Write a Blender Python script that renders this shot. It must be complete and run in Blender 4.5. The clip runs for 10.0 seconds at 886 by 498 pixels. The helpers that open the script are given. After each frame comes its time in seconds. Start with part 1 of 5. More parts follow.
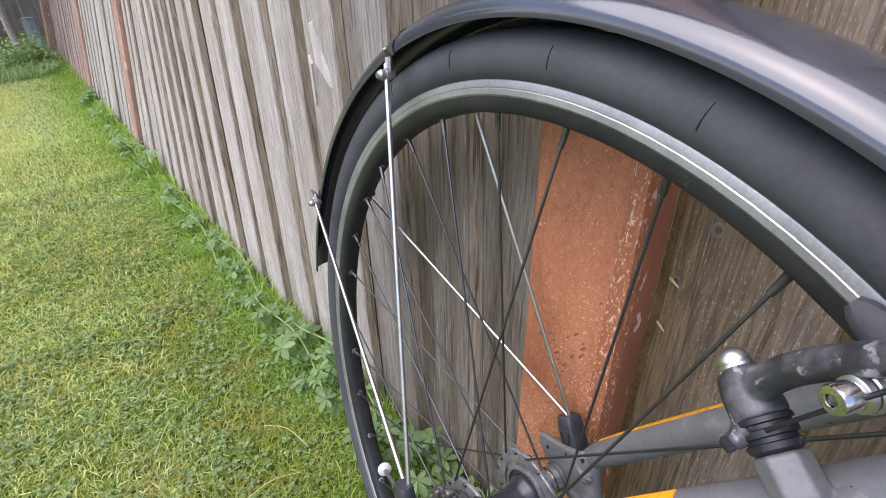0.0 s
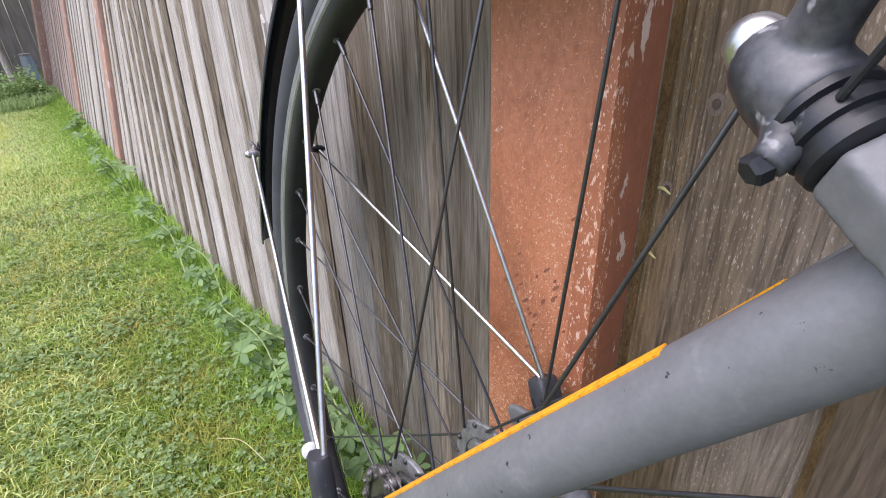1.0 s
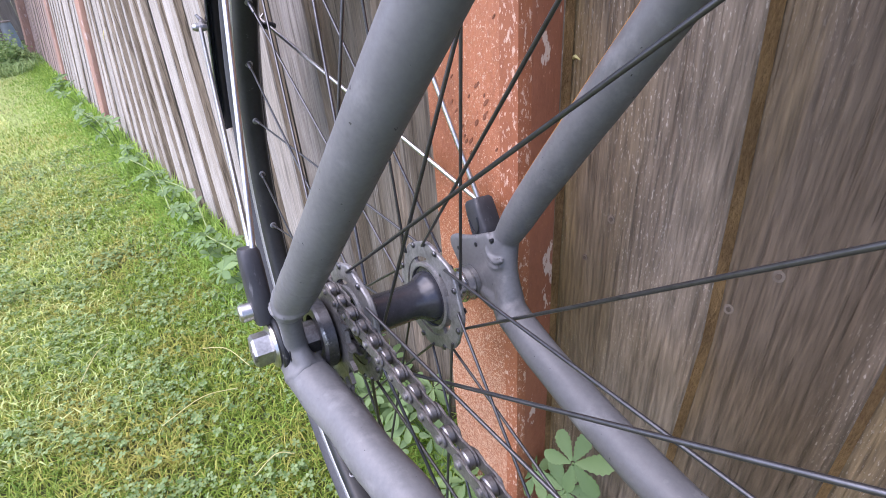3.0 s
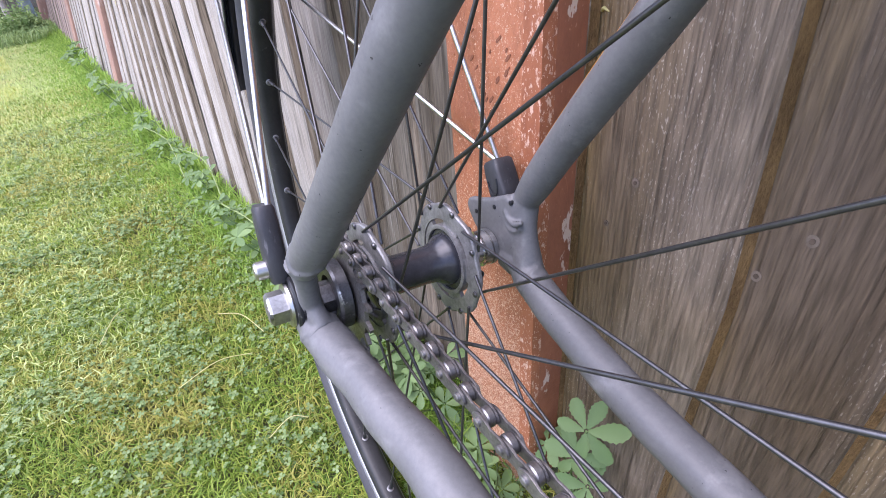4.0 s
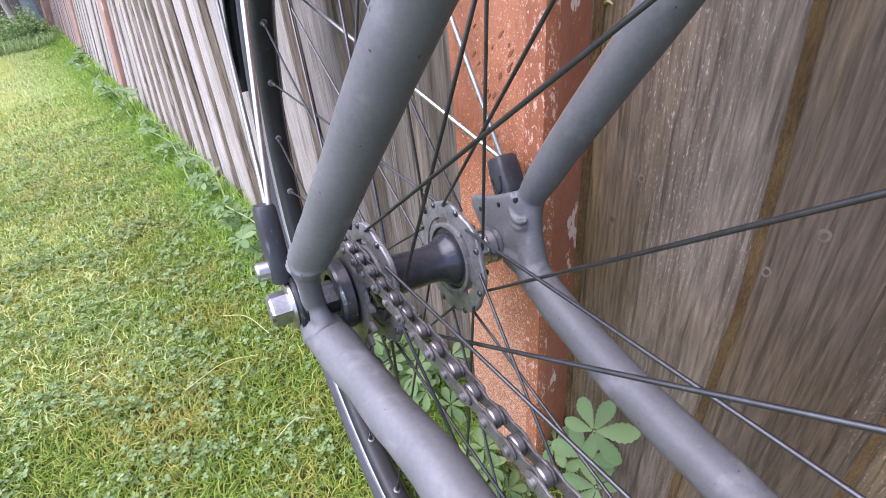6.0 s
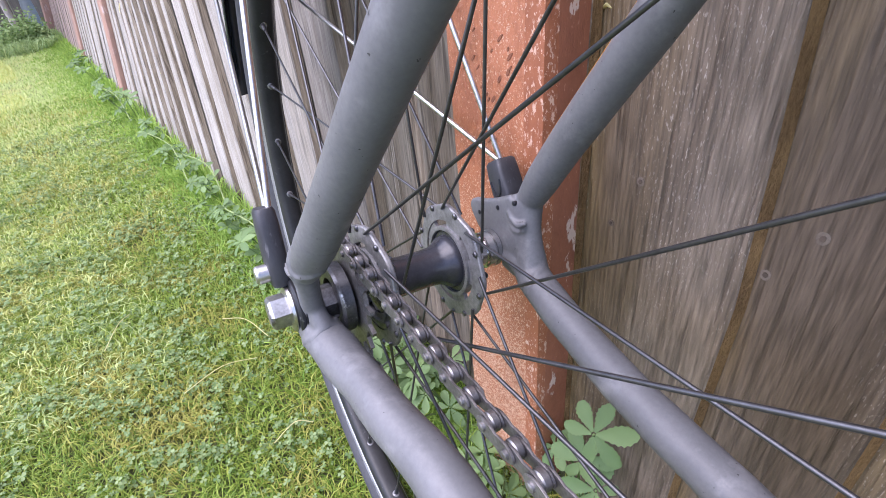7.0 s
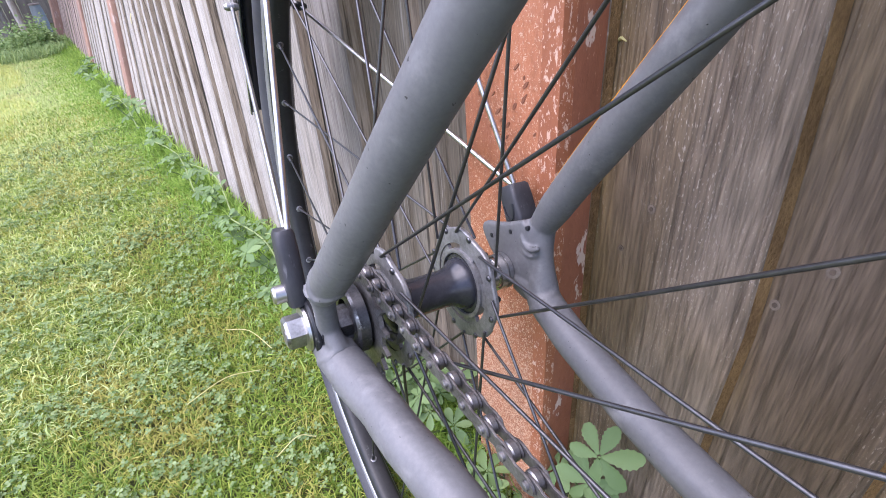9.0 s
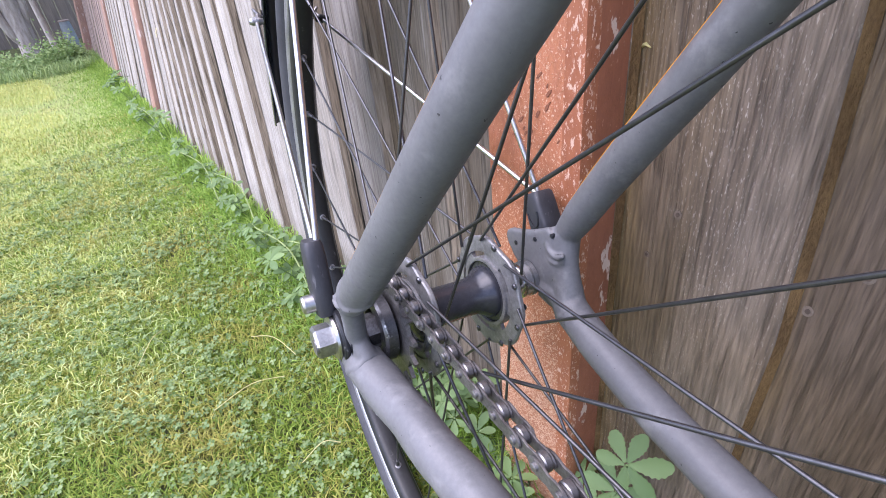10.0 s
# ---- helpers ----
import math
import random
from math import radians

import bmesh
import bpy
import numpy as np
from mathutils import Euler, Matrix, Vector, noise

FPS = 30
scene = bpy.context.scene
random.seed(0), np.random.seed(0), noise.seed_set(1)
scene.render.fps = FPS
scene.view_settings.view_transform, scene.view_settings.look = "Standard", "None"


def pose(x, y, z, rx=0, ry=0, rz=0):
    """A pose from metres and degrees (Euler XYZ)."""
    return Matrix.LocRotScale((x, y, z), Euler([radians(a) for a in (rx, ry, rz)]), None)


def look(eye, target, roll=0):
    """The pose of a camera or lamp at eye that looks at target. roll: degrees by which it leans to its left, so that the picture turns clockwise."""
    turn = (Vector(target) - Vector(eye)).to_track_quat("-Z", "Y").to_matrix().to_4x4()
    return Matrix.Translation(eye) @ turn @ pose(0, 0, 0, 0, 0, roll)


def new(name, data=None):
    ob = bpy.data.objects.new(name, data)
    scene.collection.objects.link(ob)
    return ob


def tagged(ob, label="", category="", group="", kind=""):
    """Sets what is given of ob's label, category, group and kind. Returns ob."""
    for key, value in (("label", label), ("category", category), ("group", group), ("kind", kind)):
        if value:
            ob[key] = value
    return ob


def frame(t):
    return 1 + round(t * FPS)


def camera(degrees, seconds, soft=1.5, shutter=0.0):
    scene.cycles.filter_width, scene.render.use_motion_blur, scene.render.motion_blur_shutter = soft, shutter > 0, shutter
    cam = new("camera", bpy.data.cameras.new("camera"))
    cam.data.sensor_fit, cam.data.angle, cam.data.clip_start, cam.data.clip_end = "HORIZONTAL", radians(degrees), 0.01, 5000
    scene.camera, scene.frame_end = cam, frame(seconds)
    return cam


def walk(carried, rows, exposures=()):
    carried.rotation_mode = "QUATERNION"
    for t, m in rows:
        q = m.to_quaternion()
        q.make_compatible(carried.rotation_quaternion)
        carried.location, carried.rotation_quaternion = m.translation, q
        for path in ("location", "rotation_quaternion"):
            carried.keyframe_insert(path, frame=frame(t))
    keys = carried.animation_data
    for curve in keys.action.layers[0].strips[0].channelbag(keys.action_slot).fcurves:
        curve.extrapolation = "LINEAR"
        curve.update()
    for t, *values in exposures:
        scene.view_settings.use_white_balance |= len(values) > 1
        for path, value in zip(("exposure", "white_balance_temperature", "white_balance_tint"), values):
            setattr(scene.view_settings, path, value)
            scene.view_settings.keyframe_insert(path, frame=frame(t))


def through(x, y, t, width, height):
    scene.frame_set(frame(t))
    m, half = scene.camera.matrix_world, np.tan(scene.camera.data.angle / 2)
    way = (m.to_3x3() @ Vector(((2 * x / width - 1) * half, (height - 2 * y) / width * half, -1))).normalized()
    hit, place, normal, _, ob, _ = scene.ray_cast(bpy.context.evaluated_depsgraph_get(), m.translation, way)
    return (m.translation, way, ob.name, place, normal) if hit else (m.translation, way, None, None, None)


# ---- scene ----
cam = camera(84.0, 10.0, soft=0.95)
PATH = [
    (0, (-0.1731, -0.1458, 0.7150), (0.3747, 0.5082, 0.1932), -1.87),
    (0.2, (-0.1597, -0.1200, 0.6808), (0.3888, 0.5416, 0.1695), -2.82),
    (0.5, (-0.1439, -0.1034, 0.6484), (0.4043, 0.5685, 0.1504), -1.15),
    (0.7, (-0.1361, -0.1123, 0.6546), (0.4053, 0.5755, 0.1710), -3.60),
    (0.9, (-0.1342, -0.1325, 0.6298), (0.4180, 0.5487, 0.1491), -3.57),
    (1, (-0.1285, -0.1500, 0.6089), (0.4456, 0.5293, 0.1518), -2.52),
    (1.2, (-0.1282, -0.1664, 0.5790), (0.4456, 0.5104, 0.1178), -3.64),
    (1.3, (-0.1367, -0.1714, 0.5602), (0.4425, 0.5116, 0.1151), -2.92),
    (1.5, (-0.1331, -0.1910, 0.5402), (0.4201, 0.4750, 0.0399), -1.63),
    (2, (-0.1303, -0.2135, 0.5235), (0.4091, 0.4471, 0.0014), -3.48),
    (3.5, (-0.1333, -0.2126, 0.5279), (0.4077, 0.4531, 0.0139), -5.65),
    (4, (-0.1341, -0.2091, 0.5165), (0.3729, 0.4485, -0.0407), -5.25),
    (4.5, (-0.1325, -0.2083, 0.5151), (0.3724, 0.4556, -0.0366), -6.31),
    (5, (-0.1312, -0.2050, 0.5124), (0.3619, 0.4604, -0.0481), -6.45),
    (5.5, (-0.1321, -0.2074, 0.5136), (0.3649, 0.4563, -0.0454), -6.31),
    (7, (-0.1319, -0.2077, 0.5137), (0.3706, 0.4584, -0.0375), -6.18),
    (7.5, (-0.1311, -0.2089, 0.5146), (0.3748, 0.4554, -0.0358), -5.85),
    (8, (-0.1324, -0.2086, 0.5158), (0.3720, 0.4596, -0.0312), -5.82),
    (8.5, (-0.1353, -0.2052, 0.5171), (0.3727, 0.4644, -0.0247), -5.49),
    (9, (-0.1377, -0.2024, 0.5226), (0.3745, 0.4717, -0.0096), -4.86),
    (9.5, (-0.1418, -0.2017, 0.5263), (0.3596, 0.4898, 0.0063), -5.58),
    (10, (-0.1410, -0.2002, 0.5264), (0.3460, 0.5001, 0.0044), -6.73),
]
walk(cam, [(t, look(eye, target, roll)) for t, eye, target, roll in PATH],
     exposures=((0.0, 1.18, 6480, 20), (1.0, 1.30, 6400, 22), (2.0, 1.48, 6180, 27), (4.0, 1.58, 6060, 28), (10.0, 1.62, 6050, 28)))
# ---- light ----
world = bpy.data.worlds.new("world")
scene.world = world
world.use_nodes = True
wn = world.node_tree.nodes
sky = wn.new("ShaderNodeTexSky")
sky.sky_type = "NISHITA"
sky.sun_disc = False
sky.sun_elevation = radians(63)
sky.sun_rotation = radians(-70)
sky.air_density = 1.0
sky.dust_density = 1.5
wn["Background"].inputs["Strength"].default_value = 0.15
world.node_tree.links.new(sky.outputs["Color"], wn["Background"].inputs["Color"])
sun_data = bpy.data.lights.new("sun", "SUN")
sun_data.energy, sun_data.angle, sun_data.color = 2.2, radians(80), (1.0, 0.985, 0.96)
sun = new("sun", sun_data)
sun.matrix_world = look((-2.1, 0.8, 4.4), (0, 0.2, 0))
# ---- materials ----
def material(name, base, rough=0.6, metal=0.0, second=None, spots=None, scale=(8, 8, 8), fine=(90, 90, 90), bump=0.2,
             bump_size=0.002, vary=0.0, spot_range=(0.58, 0.66), spot_scale=40, spec=0.5, flecks=None, fleck_scale=(420, 420, 30), fleck_range=(0.6, 0.7), contrast=0.14, low=None):
    """Principled surface with broad variation, fine grain, optional spots and a little random value for each object."""
    m = bpy.data.materials.new(name)
    m.use_nodes = True
    nt = m.node_tree
    n, ln = nt.nodes, nt.links
    bsdf = n["Principled BSDF"]
    bsdf.inputs["Metallic"].default_value = metal
    bsdf.inputs["Specular IOR Level"].default_value = spec
    co = n.new("ShaderNodeTexCoord")

    def noise_at(sc, detail=4.0, rough_=0.6):
        mp = n.new("ShaderNodeMapping")
        mp.inputs["Scale"].default_value = sc
        ln.new(co.outputs["Object"], mp.inputs["Vector"])
        if vary:
            ln.new(offset.outputs["Vector"], mp.inputs["Location"])
        tx = n.new("ShaderNodeTexNoise")
        tx.inputs["Scale"].default_value = 1.0
        tx.inputs["Detail"].default_value = detail
        tx.inputs["Roughness"].default_value = rough_
        ln.new(mp.outputs["Vector"], tx.inputs["Vector"])
        return tx

    if vary:
        rnd = n.new("ShaderNodeObjectInfo").outputs["Random"]
        offset = n.new("ShaderNodeVectorMath")
        offset.operation = "SCALE"
        offset.inputs[0].default_value = (37.0, 53.0, 71.0)
        ln.new(rnd, offset.inputs["Scale"])
    broad, grain = noise_at(scale), noise_at(fine, 6.0, 0.7)
    mix = n.new("ShaderNodeMix")
    mix.data_type = "RGBA"
    mix.inputs["A"].default_value = (*base, 1)
    mix.inputs["B"].default_value = (*(second or [c * 0.7 for c in base]), 1)
    both = n.new("ShaderNodeMath")
    both.operation = "MULTIPLY_ADD"
    both.inputs[1].default_value = 0.55
    half = n.new("ShaderNodeMath")
    half.operation = "MULTIPLY"
    half.inputs[1].default_value = 0.45
    ln.new(grain.outputs["Fac"], half.inputs[0])
    ln.new(broad.outputs["Fac"], both.inputs[0])
    ln.new(half.outputs[0], both.inputs[2])
    ramp = n.new("ShaderNodeMapRange")
    ramp.inputs["From Min"].default_value, ramp.inputs["From Max"].default_value = 0.5 - contrast, 0.5 + contrast
    ln.new(both.outputs[0], ramp.inputs["Value"])
    ln.new(ramp.outputs["Result"], mix.inputs["Factor"])
    colour = mix.outputs["Result"]
    height = grain.outputs["Fac"]
    if spots:
        sp = noise_at((spot_scale,) * 3 if not hasattr(spot_scale, "__len__") else spot_scale, 5.0, 0.65)
        rg = n.new("ShaderNodeMapRange")
        rg.inputs["From Min"].default_value, rg.inputs["From Max"].default_value = spot_range
        ln.new(sp.outputs["Fac"], rg.inputs["Value"])
        m2 = n.new("ShaderNodeMix")
        m2.data_type = "RGBA"
        m2.inputs["B"].default_value = (*spots, 1)
        ln.new(rg.outputs["Result"], m2.inputs["Factor"])
        ln.new(colour, m2.inputs["A"])
        colour = m2.outputs["Result"]
    if flecks:
        sp = noise_at(fleck_scale, 3.0, 0.6)
        amount = sp.outputs["Fac"]
        if low:
            # flaking is denser in the weathered stretch, which ends raggedly
            sp.inputs["Distortion"].default_value = 1.2
            xyz = n.new("ShaderNodeSeparateXYZ")
            ln.new(co.outputs["Object"], xyz.inputs[0])
            rag = n.new("ShaderNodeMath")
            rag.operation = "MULTIPLY_ADD"
            rag.inputs[1].default_value = 0.5
            ln.new(broad.outputs["Fac"], rag.inputs[0])
            ln.new(xyz.outputs["Z"], rag.inputs[2])
            dens = n.new("ShaderNodeMapRange")
            dens.inputs["From Min"].default_value, dens.inputs["From Max"].default_value = low[0] + 0.25, low[1] + 0.25
            dens.inputs["To Min"].default_value, dens.inputs["To Max"].default_value = low[2], 0.0
            ln.new(rag.outputs[0], dens.inputs["Value"])
            plus = n.new("ShaderNodeMath")
            plus.operation = "ADD"
            ln.new(amount, plus.inputs[0])
            ln.new(dens.outputs["Result"], plus.inputs[1])
            amount = plus.outputs[0]
        rg = n.new("ShaderNodeMapRange")
        rg.inputs["From Min"].default_value, rg.inputs["From Max"].default_value = fleck_range
        ln.new(amount, rg.inputs["Value"])
        m3 = n.new("ShaderNodeMix")
        m3.data_type = "RGBA"
        m3.inputs["B"].default_value = (*flecks, 1)
        ln.new(rg.outputs["Result"], m3.inputs["Factor"])
        ln.new(colour, m3.inputs["A"])
        colour = m3.outputs["Result"]
    if vary:
        hs = n.new("ShaderNodeHueSaturation")
        vr = n.new("ShaderNodeMapRange")
        vr.inputs["To Min"].default_value, vr.inputs["To Max"].default_value = 1 - vary, 1 + vary
        ln.new(rnd, vr.inputs["Value"])
        ln.new(vr.outputs["Result"], hs.inputs["Value"])
        ln.new(colour, hs.inputs["Color"])
        colour = hs.outputs["Color"]
    ln.new(colour, bsdf.inputs["Base Color"])
    rr = n.new("ShaderNodeMapRange")
    rr.inputs["To Min"].default_value, rr.inputs["To Max"].default_value = max(rough - 0.1, 0.02), min(rough + 0.12, 1)
    ln.new(grain.outputs["Fac"], rr.inputs["Value"])
    ln.new(rr.outputs["Result"], bsdf.inputs["Roughness"])
    if bump:
        bp = n.new("ShaderNodeBump")
        bp.inputs["Strength"].default_value, bp.inputs["Distance"].default_value = bump, bump_size
        ln.new(height, bp.inputs["Height"])
        ln.new(bp.outputs["Normal"], bsdf.inputs["Normal"])
    return m


def leafy(name, base, second, scale=4.0, dry=None, through=0.35, dry_range=(0.5, 0.68)):
    """Thin green leaf: diffuse with some light coming through, each leaf a little different."""
    m = bpy.data.materials.new(name)
    m.use_nodes = True
    nt = m.node_tree
    n, ln = nt.nodes, nt.links
    geo, co = n.new("ShaderNodeNewGeometry"), n.new("ShaderNodeTexCoord")
    mix = n.new("ShaderNodeMix")
    mix.data_type = "RGBA"
    mix.inputs["A"].default_value, mix.inputs["B"].default_value = (*base, 1), (*second, 1)
    ln.new(geo.outputs["Random Per Island"], mix.inputs["Factor"])
    colour = mix.outputs["Result"]
    if dry:
        tx = n.new("ShaderNodeTexNoise")
        tx.inputs["Scale"].default_value, tx.inputs["Detail"].default_value = scale, 4.0
        ln.new(co.outputs["Object"], tx.inputs["Vector"])
        add = n.new("ShaderNodeMath")
        add.operation = "MULTIPLY_ADD"
        add.inputs[1].default_value = 0.25
        ln.new(geo.outputs["Random Per Island"], add.inputs[0])
        ln.new(tx.outputs["Fac"], add.inputs[2])
        rg = n.new("ShaderNodeMapRange")
        rg.inputs["From Min"].default_value, rg.inputs["From Max"].default_value = dry_range[0] + 0.12, dry_range[1] + 0.12
        ln.new(add.outputs[0], rg.inputs["Value"])
        m2 = n.new("ShaderNodeMix")
        m2.data_type = "RGBA"
        m2.inputs["B"].default_value = (*dry, 1)
        ln.new(rg.outputs["Result"], m2.inputs["Factor"])
        ln.new(colour, m2.inputs["A"])
        colour = m2.outputs["Result"]
    bsdf = n["Principled BSDF"]
    bsdf.inputs["Roughness"].default_value = 0.55
    bsdf.inputs["Specular IOR Level"].default_value = 0.3
    tr = n.new("ShaderNodeBsdfTranslucent")
    ms = n.new("ShaderNodeMixShader")
    ms.inputs["Fac"].default_value = through
    ln.new(colour, bsdf.inputs["Base Color"])
    ln.new(colour, tr.inputs["Color"])
    ln.new(bsdf.outputs[0], ms.inputs[1])
    ln.new(tr.outputs[0], ms.inputs[2])
    ln.new(ms.outputs[0], n["Material Output"].inputs["Surface"])
    return m


def wood(name, light, dark, stain, pale, rough=0.82, stained=0.7, streaks=0.5, flecked=0.5, vary=0.1, spec=0.25, fleck_scale=(900, 900, 70), coarse=0.28, tinge=None):
    """Sawn board: long streaks and damp stains along the upright grain, fine fibres, dark checks and pale flecks."""
    m = bpy.data.materials.new(name)
    m.use_nodes = True
    n, ln = m.node_tree.nodes, m.node_tree.links
    bsdf, co = n["Principled BSDF"], n.new("ShaderNodeTexCoord")
    rnd = n.new("ShaderNodeObjectInfo").outputs["Random"]
    offset = n.new("ShaderNodeVectorMath")
    offset.operation = "SCALE"
    offset.inputs[0].default_value = (37.0, 53.0, 71.0)
    ln.new(rnd, offset.inputs["Scale"])

    def grain(sc, detail, lo, hi, out_lo=0.0, out_hi=1.0, bend=0.0):
        mp, tx, rg = n.new("ShaderNodeMapping"), n.new("ShaderNodeTexNoise"), n.new("ShaderNodeMapRange")
        mp.inputs["Scale"].default_value = sc
        ln.new(co.outputs["Object"], mp.inputs["Vector"])
        ln.new(offset.outputs["Vector"], mp.inputs["Location"])
        tx.inputs["Scale"].default_value, tx.inputs["Detail"].default_value, tx.inputs["Distortion"].default_value = 1.0, detail, bend
        ln.new(mp.outputs["Vector"], tx.inputs["Vector"])
        for key, value in (("From Min", lo), ("From Max", hi), ("To Min", out_lo), ("To Max", out_hi)):
            rg.inputs[key].default_value = value
        ln.new(tx.outputs["Fac"], rg.inputs["Value"])
        return rg.outputs["Result"]

    def mixed(fac, first, second):
        mx = n.new("ShaderNodeMix")
        mx.data_type = "RGBA"
        for key, value in (("A", first), ("B", second)):
            if isinstance(value, tuple):
                mx.inputs[key].default_value = (*value, 1)
            else:
                ln.new(value, mx.inputs[key])
        ln.new(fac, mx.inputs["Factor"])
        return mx.outputs["Result"]

    def times(p, q):
        mt = n.new("ShaderNodeMath")
        mt.operation = "MULTIPLY"
        for k, value in enumerate((p, q)):
            if isinstance(value, float):
                mt.inputs[k].default_value = value
            else:
                ln.new(value, mt.inputs[k])
        return mt.outputs[0]

    fibre = grain((480, 480, 34), 5.0, 0.32, 0.68, 1 - coarse, 1 + coarse)
    check = grain((190, 190, 7.0), 4.0, 0.575, 0.635)
    colour = mixed(grain((34, 34, 2.4), 4.0, 0.36, 0.64, bend=0.4), light, dark)
    colour = mixed(times(grain((8, 8, 1.5), 4.0, 0.47, 0.64, bend=0.7), stained), colour, stain)
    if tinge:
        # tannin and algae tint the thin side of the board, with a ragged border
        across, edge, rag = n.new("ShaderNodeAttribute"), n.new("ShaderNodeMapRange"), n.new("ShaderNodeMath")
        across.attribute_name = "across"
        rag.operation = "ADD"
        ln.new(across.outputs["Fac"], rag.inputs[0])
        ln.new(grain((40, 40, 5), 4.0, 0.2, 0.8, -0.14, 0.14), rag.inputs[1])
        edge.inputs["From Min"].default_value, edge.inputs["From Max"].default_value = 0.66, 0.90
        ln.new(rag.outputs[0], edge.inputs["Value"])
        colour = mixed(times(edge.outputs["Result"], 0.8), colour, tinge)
    colour = mixed(times(times(grain(fleck_scale, 3.0, 0.60, 0.68), grain((15, 15, 4), 2.0, 0.40, 0.58)), flecked), colour, pale)
    colour = mixed(times(check, streaks), colour, tuple(c * 0.38 for c in dark))
    hs, vr = n.new("ShaderNodeHueSaturation"), n.new("ShaderNodeMapRange")
    vr.inputs["To Min"].default_value, vr.inputs["To Max"].default_value = 1 - vary, 1 + vary
    ln.new(rnd, vr.inputs["Value"])
    ln.new(times(vr.outputs["Result"], fibre), hs.inputs["Value"])
    ln.new(colour, hs.inputs["Color"])
    ln.new(hs.outputs["Color"], bsdf.inputs["Base Color"])
    bsdf.inputs["Specular IOR Level"].default_value = spec
    bsdf.inputs["Roughness"].default_value = rough
    cut, bp = n.new("ShaderNodeMath"), n.new("ShaderNodeBump")
    cut.operation = "SUBTRACT"
    ln.new(fibre, cut.inputs[0])
    ln.new(check, cut.inputs[1])
    bp.inputs["Strength"].default_value, bp.inputs["Distance"].default_value = 0.7, 0.0012
    ln.new(cut.outputs[0], bp.inputs["Height"])
    ln.new(bp.outputs["Normal"], bsdf.inputs["Normal"])
    return m


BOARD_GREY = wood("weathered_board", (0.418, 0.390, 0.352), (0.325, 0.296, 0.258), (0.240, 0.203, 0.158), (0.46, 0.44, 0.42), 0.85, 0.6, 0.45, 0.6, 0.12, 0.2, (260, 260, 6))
# BOARD_PALE and BOARD_MID put the shade behind the wheel into darker colours
BOARD_PALE = wood("half_shaded_board", (0.245, 0.226, 0.205), (0.160, 0.138, 0.114), (0.145, 0.115, 0.082), (0.36, 0.34, 0.32), 0.85, 0.6, 0.5, 0.6, 0.1, 0.2, (420, 420, 14))
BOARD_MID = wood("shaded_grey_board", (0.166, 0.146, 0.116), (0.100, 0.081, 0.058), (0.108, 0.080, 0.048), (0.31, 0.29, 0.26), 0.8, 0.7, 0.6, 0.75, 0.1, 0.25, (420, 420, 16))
BOARD_BROWN = wood("brown_board", (0.217, 0.173, 0.130), (0.139, 0.106, 0.076), (0.124, 0.089, 0.052), (0.42, 0.37, 0.31), 0.5, 0.75, 0.35, 0.7, 0.05, 0.5, (950, 950, 280), 0.38, (0.205, 0.142, 0.058))
BOARD_DARK = wood("dark_brown_board", (0.174, 0.134, 0.099), (0.108, 0.080, 0.056), (0.072, 0.050, 0.033), (0.42, 0.365, 0.315), 0.48, 0.8, 0.4, 0.6, 0.05, 0.5, (950, 950, 280), 0.38, (0.195, 0.135, 0.060))
BOARD_EDGE = wood("sawn_board_edge", (0.270, 0.225, 0.170), (0.180, 0.142, 0.102), (0.108, 0.079, 0.050), (0.34, 0.30, 0.25), 0.9, 0.5, 0.7, 0.4, 0.12, 0.15)
EDGE_BROWN = material("rough_ochre_board_edge", (0.34, 0.215, 0.092), 0.9, second=(0.16, 0.096, 0.042), scale=(60, 60, 25), fine=(700, 700, 260), bump=1.0,
                      bump_size=0.006, vary=0.1, spec=0.15, contrast=0.12)
BOARD_RED = material("red_stained_board", (0.36, 0.285, 0.255), 0.85, second=(0.24, 0.165, 0.14), scale=(26, 26, 2.2), fine=(240, 240, 7), bump=0.4, vary=0.12, spec=0.2)
POST_PAINT = material("flaking_red_paint", (0.452, 0.170, 0.079), 0.44, second=(0.276, 0.096, 0.043), scale=(16, 16, 8), fine=(260, 260, 150), bump=0.7, contrast=0.11,
                      bump_size=0.002, spots=(0.44, 0.20, 0.11), spot_scale=(560, 560, 380), spot_range=(0.62, 0.68), vary=0.06,
                      flecks=(0.62, 0.40, 0.27), fleck_scale=(560, 560, 480), fleck_range=(0.63, 0.68), low=(0.16, 0.48, 0.135))
POST_OLD = material("faded_red_paint", (0.37, 0.215, 0.15), 0.7, second=(0.24, 0.14, 0.105), scale=(20, 20, 5), fine=(140, 140, 30), bump=0.5, bump_size=0.001,
                    spots=(0.46, 0.36, 0.32), spot_scale=(60, 60, 20), spot_range=(0.56, 0.68), vary=0.08)
POST_CORNER = material("worn_painted_corner", (0.385, 0.138, 0.062), 0.55, second=(0.28, 0.098, 0.045), scale=(14, 14, 6), fine=(160, 160, 80), bump=0.6, bump_size=0.0015,
                       spots=(0.62, 0.42, 0.31), spot_scale=(360, 360, 130), spot_range=(0.57, 0.62), flecks=(0.66, 0.45, 0.33), fleck_scale=(700, 700, 350), fleck_range=(0.61, 0.65))
